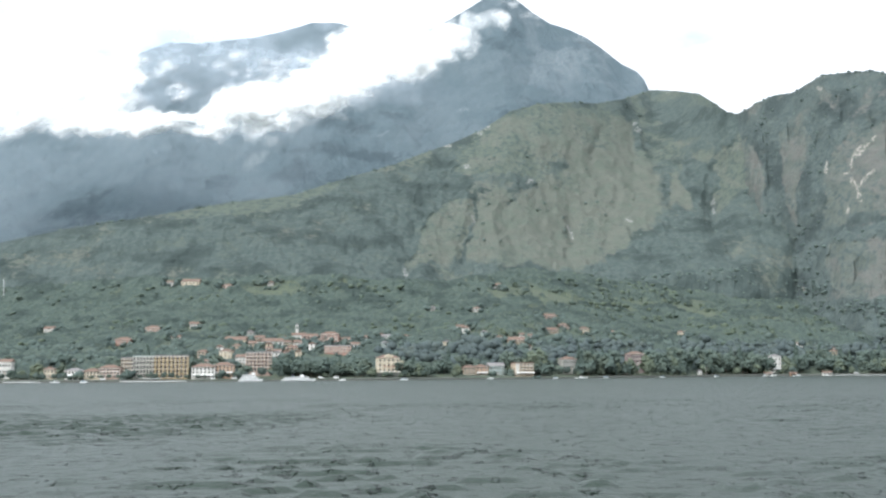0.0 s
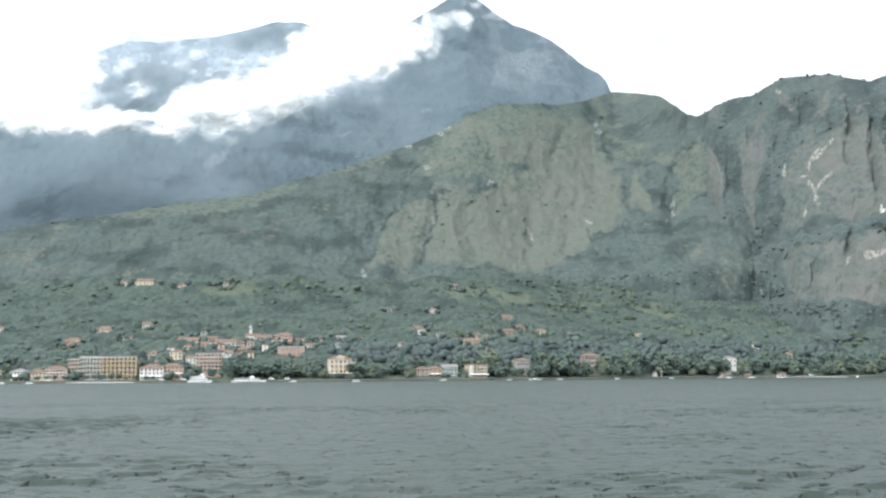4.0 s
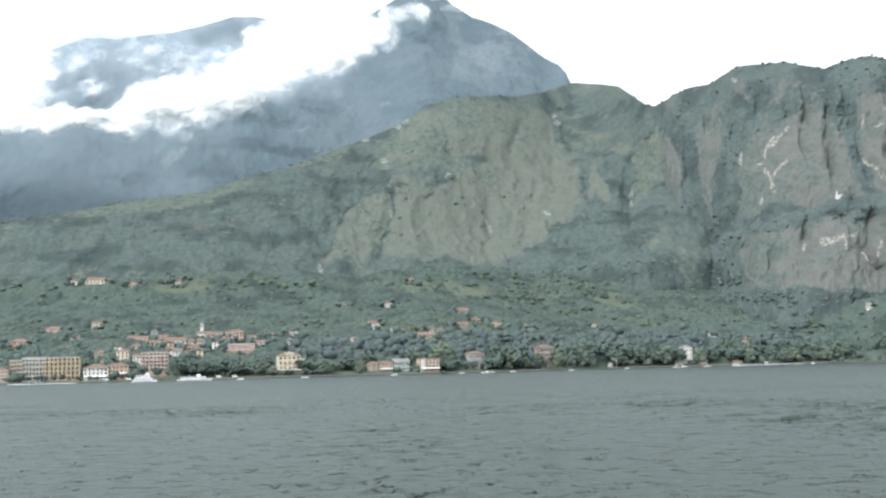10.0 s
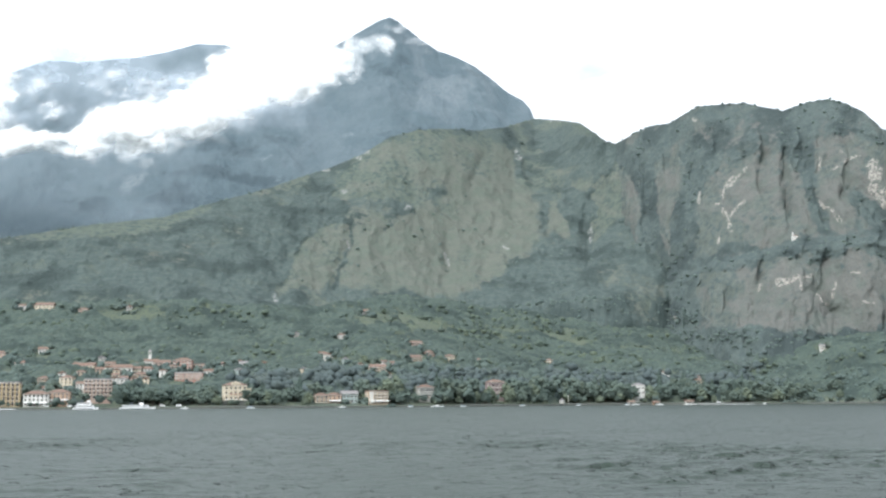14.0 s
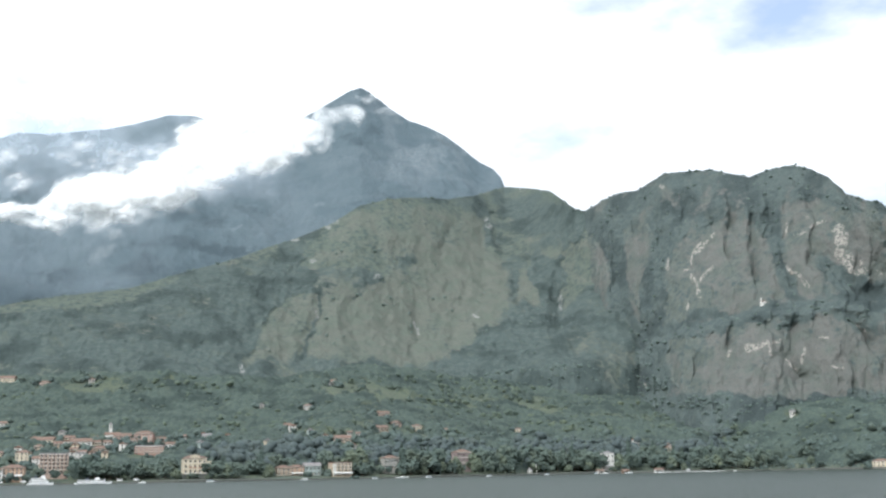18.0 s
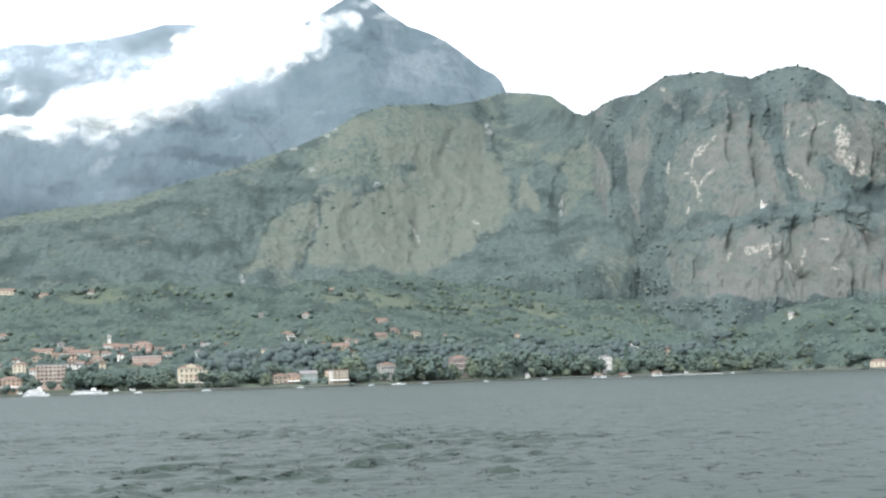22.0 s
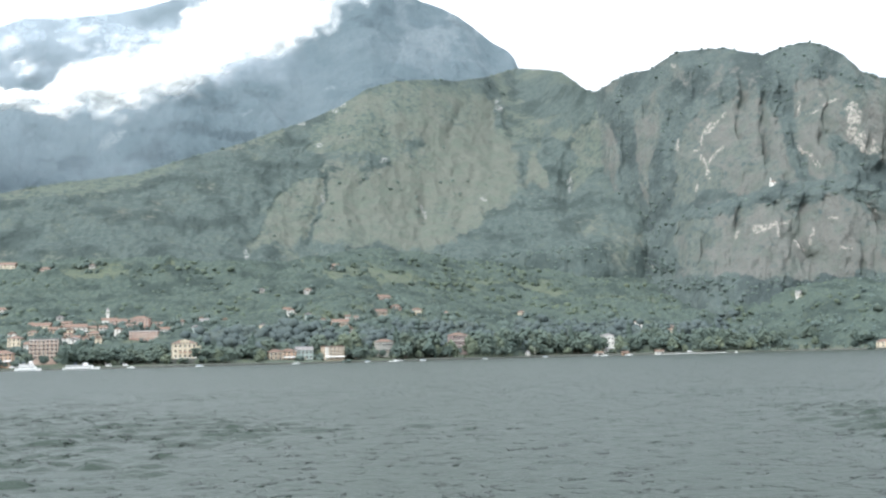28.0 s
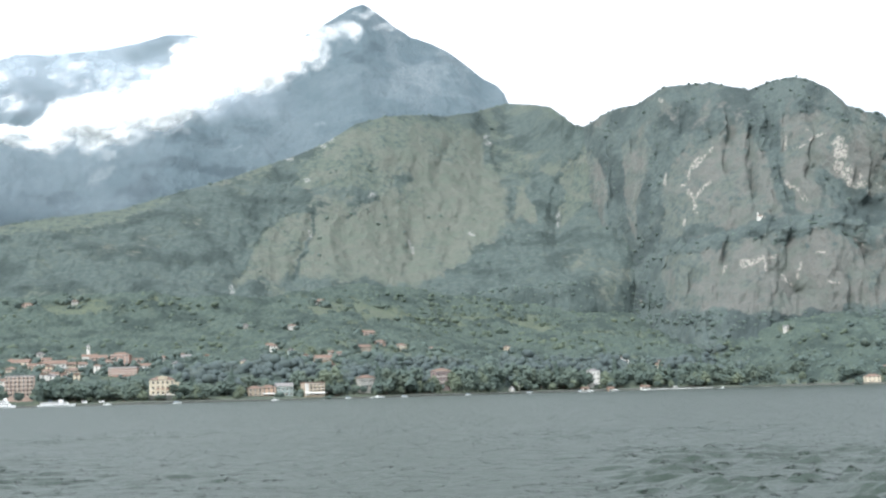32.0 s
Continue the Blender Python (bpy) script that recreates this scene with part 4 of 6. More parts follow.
UPPER_SLOPE = [
    (-324, 1870, 136.8, 14.4, 4.3, 2, 3, 'rose', 'tile', 'gable'),
    (-256, 1585, 47.5, 6.5, 5.7, 2, 2, 'white', 'tile', 'gable'),
    (-233, 1579, 48.6, 11.5, 5.0, 2, 3, 'tan', 'tile', 'gable'),
    (-204, 1588, 49.3, 9.4, 4.3, 2, 2, 'cream', 'tile', 'hip'),
    (-150, 1516, 41.5, 9.6, 6.8, 2, 3, 'tan', 'tile', 'hip'),
    (-123, 1552, 44.2, 11.3, 5.6, 2, 3, 'red', 'tile', 'gable'),
    (-103, 1612, 49.9, 7.3, 4.4, 1, 2, 'white', 'tile', 'gable'),
    (-202, 1444, 30.4, 7.9, 6.5, 2, 2, 'cream', 'tile', 'gable'),
    (-176, 1507, 39.4, 10.9, 6.1, 2, 3, 'white', 'tile', 'gable'),
    (-158, 1501, 36.4, 10.2, 6.1, 2, 3, 'rose', 'tile', 'hip'),
    (-239, 1441, 33.9, 9.2, 6.5, 2, 2, 'tan', 'tile', 'hip'),
]
KNOLL = [
    (-262, 1879, 142.9, 9.0, 3.4, 1, 2, 'grey', 'tile', 'hip'),
    (664, 2248, 112.6, 8.0, 7.1, 2, 2, 'white', 'tile', 'gable'),
    (792, 1915, 83.1, 7.6, 6.1, 2, 2, 'white', 'slate', 'gable'),
    (819, 1679, 2.6, 21.8, 7.5, 2, 4, 'cream', 'tile', 'hip'),
    (861, 1711, 16.7, 19.5, 5.4, 2, 4, 'white', 'tile', 'gable'),
    (30, 1672, 62.0, 10.9, 5.8, 2, 3, 'white', 'tile', 'gable'),
    (360, 1897, 61.5, 9.1, 5.8, 2, 2, 'cream', 'tile', 'hip'),
    (571, 1837, 30.3, 5.6, 9.7, 3, 2, 'white', 'tile', 'hip'),
    (153, 1810, 84.4, 16.6, 4.7, 2, 4, 'rose', 'tile', 'gable'),
]
# narrow houses that turn a gable to the lake
GABLES = [
    (-218, 1490, 38.0, 8.0, 8.2, 3, 2, 'white', 'tile', 'gable'),
    (-207, 1478, 35.4, 7.5, 7.4, 2, 2, 'cream', 'tile', 'gable'),
    (-197, 1405, 24.6, 8.0, 8.0, 3, 2, 'white', 'tile', 'gable'),
    (-187, 1400, 24.0, 7.0, 7.0, 2, 2, 'white', 'slate', 'gable'),
    (-157, 1490, 36.6, 7.0, 6.2, 2, 2, 'white', 'tile', 'gable'),
    (-180, 1425, 27.2, 7.0, 6.0, 2, 2, 'rose', 'tile', 'gable'),
    (-165, 1420, 26.4, 7.0, 5.6, 2, 2, 'cream', 'tile', 'gable'),
    (-272, 1575, 47.2, 8.0, 6.5, 2, 2, 'white', 'tile', 'gable'),
    (-252, 1405, 30.0, 8.0, 8.0, 3, 2, 'white', 'tile', 'gable'),
    (-254, 1640, 56.0, 9.0, 7.0, 2, 2, 'grey', 'slate', 'gable'),
    (-71, 1490, 35.5, 7.0, 8.0, 2, 2, 'green', 'slate', 'gable'),
    (-50, 1630, 50.0, 7.0, 6.0, 2, 2, 'grey', 'tile', 'gable'),
    (3, 1515, 37.5, 8.0, 7.5, 2, 2, 'cream', 'slate', 'gable'),
    (-16, 1812, 96.5, 8.0, 6.5, 2, 2, 'grey', 'slate', 'gable'),
    (33, 1695, 64.5, 7.5, 6.0, 2, 2, 'white', 'tile', 'gable'),
    (52, 1628, 53.5, 8.0, 7.0, 2, 2, 'green', 'slate', 'gable'),
    (71, 1610, 48.0, 7.0, 5.0, 2, 2, 'white', 'tile', 'gable'),
    (102, 1530, 31.5, 8.0, 7.5, 2, 2, 'grey', 'tile', 'gable'),
    (-82, 1648, 52.5, 7.5, 6.0, 2, 2, 'white', 'tile', 'gable'),
]
HOUSES = WEST_SHORE + HOTEL_ROW + OLD_TOWN + VILLA_SHORE + GABLES
HILL_HOUSES = TERRACES + UPPER_SLOPE + KNOLL
ground()

WORDS = {1: "one", 2: "two", 3: "three", 4: "four", 5: "five"}
SHADES = {"white": "white", "cream": "cream", "rose": "dusty rose", "tan": "tan", "grey": "grey-white", "yellow": "ochre-yellow", "orange": "orange", "red": "brick-red", "green": "pale green", "peach": "pale peach", "mauve": "brownish mauve"}
TOPS = {"tile": "terracotta roof", "slate": "grey roof", "copper": "pale metal roof"}


def shore_yaw(x):
    return math.degrees(math.atan2(float(shore_y(x + 30) - shore_y(x - 30)), 60))


pick = random.Random(4)
TURNED = {h[:2] for h in GABLES}
for x, y, z, w, h, floors, cols, wall, roof, kind in HOUSES + HILL_HOUSES:
    by_water = y - shore_y(x) < 90
    kind_name = "hotel" if kind == "flat" and wall not in ("rose", "peach", "red") else "apartment_block" if kind == "flat" else "villa" if kind == "villa" else "house"
    yaw = 0.55 * shore_yaw(x) + pick.uniform(-4, 4) if by_water else 0.4 * shore_yaw(x) + pick.uniform(-14, 14)
    if kind_name == "hotel":
        yaw = 5
    if (x, y) in TURNED:
        yaw += 90
    label = f"{SHADES[wall]} {WORDS[floors]}-storey {kind_name.replace('_', ' ')} with a {TOPS[roof]} " + ("by the shore" if by_water else "on the wooded slope")
    ob, d = house(kind_name, label, kind_name.split("_")[0] if kind_name != "apartment_block" else "apartment block", x, y, z, w, h, floors, cols, wall, roof, kind, yaw, "" if by_water else "houses on the slope")
    if kind_name == "hotel" and wall == "yellow":
        for k in range(cols + 1):
            px = -w / 2 + k * w / cols
            part("pilaster", Solid().box(px - 0.55, px + 0.55, -d / 2 - 0.3, -d / 2 - 0.004, 0, h - 0.5).mesh("pilaster", WALLS["yellow"]), ob)
    if kind == "flat" and wall not in ("yellow", "red"):
        for f in range(1, floors):
            bz = f * h / floors
            b = Solid().box(-w / 2 + 0.5, w / 2 - 0.5, -d / 2 - 1.1, -d / 2 - 0.004, bz - 0.1, bz + 0.1)
            b.box(-w / 2 + 0.5, w / 2 - 0.5, -d / 2 - 1.1, -d / 2 - 1.04, bz + 0.85, bz + 0.92)
            for k in range(int(w)):
                b.box(-w / 2 + 0.6 + k, -w / 2 + 0.66 + k, -d / 2 - 1.1, -d / 2 - 1.04, bz + 0.1, bz + 0.85)
            part("balcony", b.mesh("balcony", TRIM), ob)
    if kind == "villa":
        a = Solid().box(-w * 0.2, w * 0.2, -d / 2 - 0.2, -d / 2 + 3, h + 0.3, h + 2.2)
        a.quad((-w * 0.22, -d / 2 - 0.3, h + 2.2), (w * 0.22, -d / 2 - 0.3, h + 2.2), (0, -d / 2 - 0.3, h + 4.0), (0, -d / 2 - 0.3, h + 4.0))
        a.quad((-w * 0.22, -d / 2 - 0.3, h + 2.2), (0, -d / 2 - 0.3, h + 4.0), (0, -d / 2 + 3, h + 4.0), (-w * 0.22, -d / 2 + 3, h + 2.2))
        a.quad((w * 0.22, -d / 2 - 0.3, h + 2.2), (w * 0.22, -d / 2 + 3, h + 2.2), (0, -d / 2 + 3, h + 4.0), (0, -d / 2 - 0.3, h + 4.0))
        part("pediment", a.mesh("pediment", WALLS["cream"]), ob, label="triangular pediment over the middle windows")
        part("terrace", Solid().box(-w * 0.6, w * 0.6, -d / 2 - 6, -d / 2 - 0.01, -7, 0).mesh("terrace", STONE), ob)
        part("wing", Solid().box(w / 2 + 0.004, w / 2 + 4.5, -d / 2 + 1, d / 2 - 2, -3, h * 0.78).box(w / 2 + 0.004, w / 2 + 5, -d / 2 + 0.5, d / 2 - 1.5, h * 0.78, h * 0.78 + 0.5).mesh("wing", WALLS["cream"]), ob, label="lower cream side wing")
        for k in range(-1, 2):
            part("blind", Solid().box(k * w / cols - 1.1, k * w / cols + 1.1, -d / 2 - 0.9, -d / 2 - 0.02, h * 0.36, h * 0.36 + 1.5).mesh("blind", WALLS["red"]), ob, label="lowered red window blind")
        for k in range(cols):
            bx = -w / 2 + (k + 0.5) * w / cols
            part("balustrade", Solid().box(bx - 1.5, bx + 1.5, -d / 2 - 6.0, -d / 2 - 5.7, 0, 0.9).mesh("balustrade", TRIM), ob)
    if wall == "peach":
        part("corner_bay", Solid().box(-w / 2 - 0.3, -w / 2 + 3.2, -d / 2 - 0.5, -d / 2 - 0.004, 0, h - 0.6).mesh("corner_bay", WALLS["white"]), ob, label="white projecting corner bay")
        part("awning", Solid().quad((-w * 0.5, -d / 2 - 0.5, 2.9), (-w * 0.5, -d / 2 - 4.5, 2.2), (w * 0.5, -d / 2 - 4.5, 2.2), (w * 0.5, -d / 2 - 0.5, 2.9)).box(-w * 0.5, w * 0.5, -d / 2 - 4.6, -d / 2 - 4.5, 1.9, 2.3).mesh("awning", PAINT), ob, label="long white terrace awning")
    if wall in ("red", "rose", "mauve") and floors >= 3 and (kind != "flat" or wall == "red"):
        for f in range(1, floors + 1):
            bz = f * h / floors - 0.55
            part("string_course", Solid().box(-w / 2 - 0.25, w / 2 + 0.25, -d / 2 - 0.4, -d / 2 - 0.004, bz, bz + 0.5).mesh("string_course", TRIM), ob, label="pale band between storeys")
    if by_water and kind == "hip" and wall in ("white", "orange"):
        part("awning", Solid().quad((-w * 0.45, -d / 2, 3.2), (-w * 0.45, -d / 2 - 2.5, 2.5), (w * 0.45, -d / 2 - 2.5, 2.5), (w * 0.45, -d / 2, 3.2)).box(-w * 0.45, w * 0.45, -d / 2 - 2.55, -d / 2 - 2.5, 2.2, 2.5).mesh("awning", PAINT), ob, label="white canvas awning")


def church(x, y, z, scale, name, label, yaw):
    top = tagged(new(name), label, "church")
    top.location, top.rotation_euler = (x, y, z), (0, 0, radians(yaw))
    s = scale
    n = Solid().box(-8 * s, 8 * s, -5 * s, 5 * s, -4, 7 * s)
    for sx in (-8 * s, 8 * s):
        n.quad((sx, -5 * s, 7 * s), (sx, 5 * s, 7 * s), (sx, 0, 9.6 * s), (sx, 0, 9.6 * s))
    part("nave", n.mesh("nave", WALLS["white"]), top)
    r = Solid()
    r.quad((-8.5 * s, -5.6 * s, 6.8 * s), (8.5 * s, -5.6 * s, 6.8 * s), (8.5 * s, 0, 9.9 * s), (-8.5 * s, 0, 9.9 * s))
    r.quad((8.5 * s, 5.6 * s, 6.8 * s), (-8.5 * s, 5.6 * s, 6.8 * s), (-8.5 * s, 0, 9.9 * s), (8.5 * s, 0, 9.9 * s))
    part("roof", r.mesh("roof", ROOFS["tile"]), top)
    t = Solid().box(-1.6 * s, 1.6 * s, -1.6 * s, 1.6 * s, -4, 14 * s).box(-1.9 * s, 1.9 * s, -1.9 * s, 1.9 * s, 14 * s, 14.5 * s)
    for cx in (-1.2 * s, 1.2 * s):
        for cy in (-1.2 * s, 1.2 * s):
            t.box(cx - 0.4 * s, cx + 0.4 * s, cy - 0.4 * s, cy + 0.4 * s, 14.5 * s, 18 * s)
    t.box(-1.8 * s, 1.8 * s, -1.8 * s, 1.8 * s, 18 * s, 18.5 * s)
    tw = part("bell_tower", t.mesh("bell_tower", WALLS["white"]), top, (-2 * s, 7.2 * s, 0))
    c = Solid()
    for k in range(4):
        a, b = k * math.pi / 2 + math.pi / 4, (k + 1) * math.pi / 2 + math.pi / 4
        c.quad((2.4 * s * math.cos(a), 2.4 * s * math.sin(a), 0), (2.4 * s * math.cos(b), 2.4 * s * math.sin(b), 0), (0, 0, 3.4 * s), (0, 0, 3.4 * s))
    part("spire", c.mesh("spire", ROOFS["slate"]), tw, (0, 0, 18.51 * s))
    fm, pm = window_meshes(1.2, 2.2)[:2]
    for k in range(3):
        win = part("window", fm, top, ((k - 1) * 4.5 * s, -5 * s - 0.02, 3 * s))
        part("pane", pm, win)
    part("door", Solid().box(-0.9 * s, 0.9 * s, -0.08, 0, 0, 3 * s).mesh("door", WOOD), top, (-8.02 * s, 0, 0), radians(-90))


church(-185, 1590, 49, 1.1, "church", "white village church with a slender bell tower", 8)
near = np.argmin(np.abs(CLIFF_P[..., 0] - 847) + np.abs(CLIFF_P[..., 1] - 2160) + 900 * (np.abs(CLIFF_U - 2.5) > 0.75))
church(*CLIFF_P.reshape(-1, 3)[near] + (0, 0, 0.8), 0.6, "chapel", "small white chapel with a bell tower on the cliff ledge", 6)


# ---- shore: quay, boats, jetties, cars ----
def quay():
    xs = np.arange(-620, 900, 6.0)
    s = Solid()
    for a, b in zip(xs, xs[1:]):
        ya, yb = float(shore_y(a)), float(shore_y(b))
        ha, hb = 1.7 + 0.5 * float(vnoise(np.array(a / 70), np.array(0.0), 3)), 1.7 + 0.5 * float(vnoise(np.array(b / 70), np.array(0.0), 3))
        s.quad((a, ya - 1.6, -2), (b, yb - 1.6, -2), (b, yb - 1.4, hb), (a, ya - 1.4, ha))
        s.quad((a, ya - 1.4, ha), (b, yb - 1.4, hb), (b, yb + 1.5, hb + 0.6), (a, ya + 1.5, ha + 0.6))
    tagged(new("quay_wall", s.mesh("quay_wall", STONE)), "grey stone quay wall along the lake shore", "wall", kind="structure")


quay()


def hull(L, B, H, material, name="hull"):
    s, n = [], 10
    for i in range(n + 1):
        u = i / n
        b = B / 2 * (1 - max(0, (u - 0.55) / 0.45) ** 2.2) * (0.86 + 0.14 * min(1, u * 4))
        sheer = H * (1 + 0.35 * max(0, u - 0.5) ** 2 * 4)
        s.append([(-L / 2 + u * L, -b, sheer), (-L / 2 + u * L * 0.97, -b * 0.75, -0.3), (-L / 2 + u * L * 0.97, b * 0.75, -0.3), (-L / 2 + u * L, b, sheer)])
    q = Solid()
    for p, r in zip(s, s[1:]):
        for k in range(3):
            q.quad(p[k], r[k], r[k + 1], p[k + 1])
        q.quad(p[3], r[3], (r[3][0], r[3][1] * 0.97, r[3][2] - 0.1), (p[3][0], p[3][1] * 0.97, p[3][2] - 0.1))
        q.quad((p[0][0], p[0][1], p[0][2] - 0.12), (r[0][0], r[0][1], r[0][2] - 0.12), (r[3][0], r[3][1], r[3][2] - 0.12), (p[3][0], p[3][1], p[3][2] - 0.12))
    q.quad(*s[0])
    return q.mesh(name, material)


def ferry(x, y, L, turn, label, decks=2):
    top = tagged(new("ferry"), label, "ferry")
    top.location, top.rotation_euler = (x, y, 0.0), (0, 0, radians(turn))
    part("hull", hull(L, L * 0.2, 1.7, PAINT), top)
    part("fender", Solid().box(-L * 0.46, L * 0.3, -L * 0.1 - 0.08, -L * 0.1 + 0.02, 0.9, 1.15).mesh("fender", DARK_PAINT), top)
    for k in range(decks):
        z, a, b = 1.75 + 2.4 * k, L * (0.42 - 0.08 * k), L * (0.3 - 0.1 * k)
        dk = part("cabin", Solid().box(-a, b, -L * 0.085, L * 0.085, z, z + 2.1).mesh("cabin", PAINT), top)
        part("deck", Solid().box(-a - 0.4, b + 0.4, -L * 0.095, L * 0.095, z + 2.1, z + 2.25).mesh("deck", PAINT), top)
        n = int((a + b) / 1.9)
        for i in range(n):
            part("cabin_window", Solid().box(-a + 0.4 + i * 1.9, -a + 1.8 + i * 1.9, -L * 0.085 - 0.03, -L * 0.085 - 0.004, z + 0.8, z + 1.6).mesh("cabin_window", GLASS), dk)
    z = 1.75 + 2.4 * decks
    part("wheelhouse", Solid().box(L * 0.04, L * 0.16, -L * 0.05, L * 0.05, z - 0.05, z + 1.9).mesh("wheelhouse", PAINT), top)
    part("funnel", Solid().box(-L * 0.2, -L * 0.13, -0.8, 0.8, z - 0.05, z + 1.7).mesh("funnel", DARK_PAINT), top)


def motorboat(x, y, L, turn, label, cover=False):
    top = tagged(new("motorboat"), label, "boat", "boats along the shore")
    top.location, top.rotation_euler = (x, y, 0.0), (0, 0, radians(turn))
    part("hull", hull(L, L * 0.3, 0.9, PAINT), top)
    if cover:
        part("cover", Solid().box(-L * 0.4, L * 0.2, -L * 0.12, L * 0.12, 0.85, 1.9).mesh("cover", CANVAS), top)
    else:
        c = Solid().box(-L * 0.12, L * 0.22, -L * 0.1, L * 0.1, 0.85, 1.9)
        c.quad((L * 0.22, -L * 0.1, 1.9), (L * 0.22, L * 0.1, 1.9), (L * 0.34, L * 0.08, 0.9), (L * 0.34, -L * 0.08, 0.9))
        cb = part("cabin", c.mesh("cabin", PAINT), top)
        part("cabin_window", Solid().box(-L * 0.09, L * 0.19, -L * 0.1 - 0.03, -L * 0.1 - 0.004, 1.25, 1.65).mesh("cabin_window", GLASS), cb)
    part("railing", Solid().box(L * 0.22, L * 0.45, -0.03, 0.03, 1.5, 1.56).box(L * 0.42, L * 0.45, -0.03, 0.03, 0.9, 1.5).mesh("railing", STEEL), top)


def jetty(x0, y0, x1, y1, label, roofed=False):
    L = math.hypot(x1 - x0, y1 - y0)
    top = tagged(new("landing_stage"), label, "jetty")
    top.location, top.rotation_euler = (x0, y0, 0.0), (0, 0, math.atan2(y1 - y0, x1 - x0))
    part("platform", Solid().box(0, L, -2, 2, 0.5, 0.95).mesh("platform", PAINT), top)
    for k in range(int(L / 5) + 1):
        part("pile", Solid().box(k * 5 - 0.15, k * 5 + 0.15, -1.9, -1.6, -2, 0.5).mesh("pile", WOOD), top)
        part("railing_post", Solid().box(k * 5 - 0.05, k * 5 + 0.05, -1.9, -1.8, 0.95, 1.95).mesh("railing_post", STEEL), top)
    part("handrail", Solid().box(0, int(L / 5) * 5, -1.9, -1.82, 1.95, 2.03).mesh("handrail", STEEL), top)
    if roofed:
        for k in range(4):
            part("roof_post", Solid().box(L * 0.3 + k * L * 0.1 - 0.1, L * 0.3 + k * L * 0.1 + 0.1, 1.2, 1.4, 0.95, 3.4).mesh("roof_post", STEEL), top)
        part("canopy", Solid().box(L * 0.28, L * 0.62, -1.5, 1.9, 3.4, 3.6).mesh("canopy", PAINT), top)


def van(x, y, turn, label, L=5.2):
    top = tagged(new("van"), label, "van", "vehicles on the promenade")
    z = 2.3
    top.location, top.rotation_euler = (x, y, z), (0, 0, radians(turn))
    b = Solid().box(-L / 2, L / 2, -0.95, 0.95, 0.35, 1.1).box(-L / 2, L * 0.25, -0.93, 0.93, 1.1, 2.2)
    b.quad((L * 0.25, -0.93, 2.2), (L * 0.25, 0.93, 2.2), (L * 0.38, 0.93, 1.1), (L * 0.38, -0.93, 1.1))
    bd = part("body", b.mesh("body", PAINT), top)
    part("side_window", Solid().box(-L * 0.4, L * 0.2, -0.96, -0.935, 1.3, 1.9).mesh("side_window", GLASS), bd)
    for wx in (-L * 0.32, L * 0.32):
        for wy in (-0.86, 0.86):
            bm = bmesh.new()
            bmesh.ops.create_cone(bm, cap_ends=True, segments=12, radius1=0.34, radius2=0.34, depth=0.22, matrix=Matrix.Translation((wx, wy, 0.34)) @ Matrix.Rotation(radians(90), 4, "X"))
            me = bpy.data.meshes.new("wheel")
            bm.to_mesh(me)
            bm.free()
            me.materials.append(RUBBER)
            part("wheel", me, top)


ferry(-186, 1203, 23, 3, "white two-deck ferry moored at the town quay")
ferry(-141, 1212, 33, 6, "long low white passenger boat moored at the quay", 1)
jetty(-310, 1197, -248, 1201, "long white floating landing stage before the hotels", True)
jetty(-420, 1190, -385, 1193, "white landing stage by the shore")
jetty(490, 1626, 588, 1638, "long white jetty on the far shore")
for x, y, L, turn, cover in ((-372, 1196, 9, 10, False), (-345, 1198, 7, -8, True), (-100, 1228, 7, 15, False), (48, 1306, 9, 30, False), (151, 1372, 18, 38, False), (120, 1344, 7, 40, True), (357, 1578, 10, 20, False),
                             (340, 1562, 8, 35, True), (422, 1608, 12, 12, False), (410, 1603, 7, 40, True), (457, 1620, 11, 15, False), (499, 1634, 10, 10, False), (606, 1650, 9, 50, False), (-40, 1252, 8, 12, True), (180, 1392, 8, 35, True), (254, 1454, 7, 30, True)):
    motorboat(x, y, L, turn, "small boat under a blue-grey canvas cover" if cover else "small white motorboat with a cabin by the shore", cover)
for x, turn in ((-122, 8), (-107, 12), (-225, 4), (544, 15), (-330, 2), (-205, 3)):
    van(x, float(shore_y(x)) + 4.5, turn, "white van parked on the lakeside road")


def boathouse(x, y, w, h, turn, wall, label):
    """A low boathouse at the water's edge, open to the lake under a shallow roof."""
    top = tagged(new("boathouse"), label, "boathouse")
    top.location, top.rotation_euler = (x, y, 0.3), (0, 0, radians(turn))
    d = 6.0
    s = Solid().box(-w / 2, w / 2, d / 2 - 0.3, d / 2, -2, h).box(-w / 2, -w / 2 + 0.4, -d / 2, d / 2 - 0.304, -2, h).box(w / 2 - 0.4, w / 2, -d / 2, d / 2 - 0.304, -2, h)
    part("wall", s.mesh("wall", WALLS[wall]), top)
    for k in range(1, 3):
        part("post", Solid().box(-w / 2 + k * w / 3 - 0.2, -w / 2 + k * w / 3 + 0.2, -d / 2, -d / 2 + 0.4, -2, h - 0.5).mesh("post", TRIM), top)
    part("lintel", Solid().box(-w / 2 + 0.404, w / 2 - 0.404, -d / 2, -d / 2 + 0.3, h - 0.5, h).mesh("lintel", WALLS[wall]), top)
    part("roof", roof_mesh("gable", w, d, ROOFS["tile"]), top, (0, 0, h + 0.004))


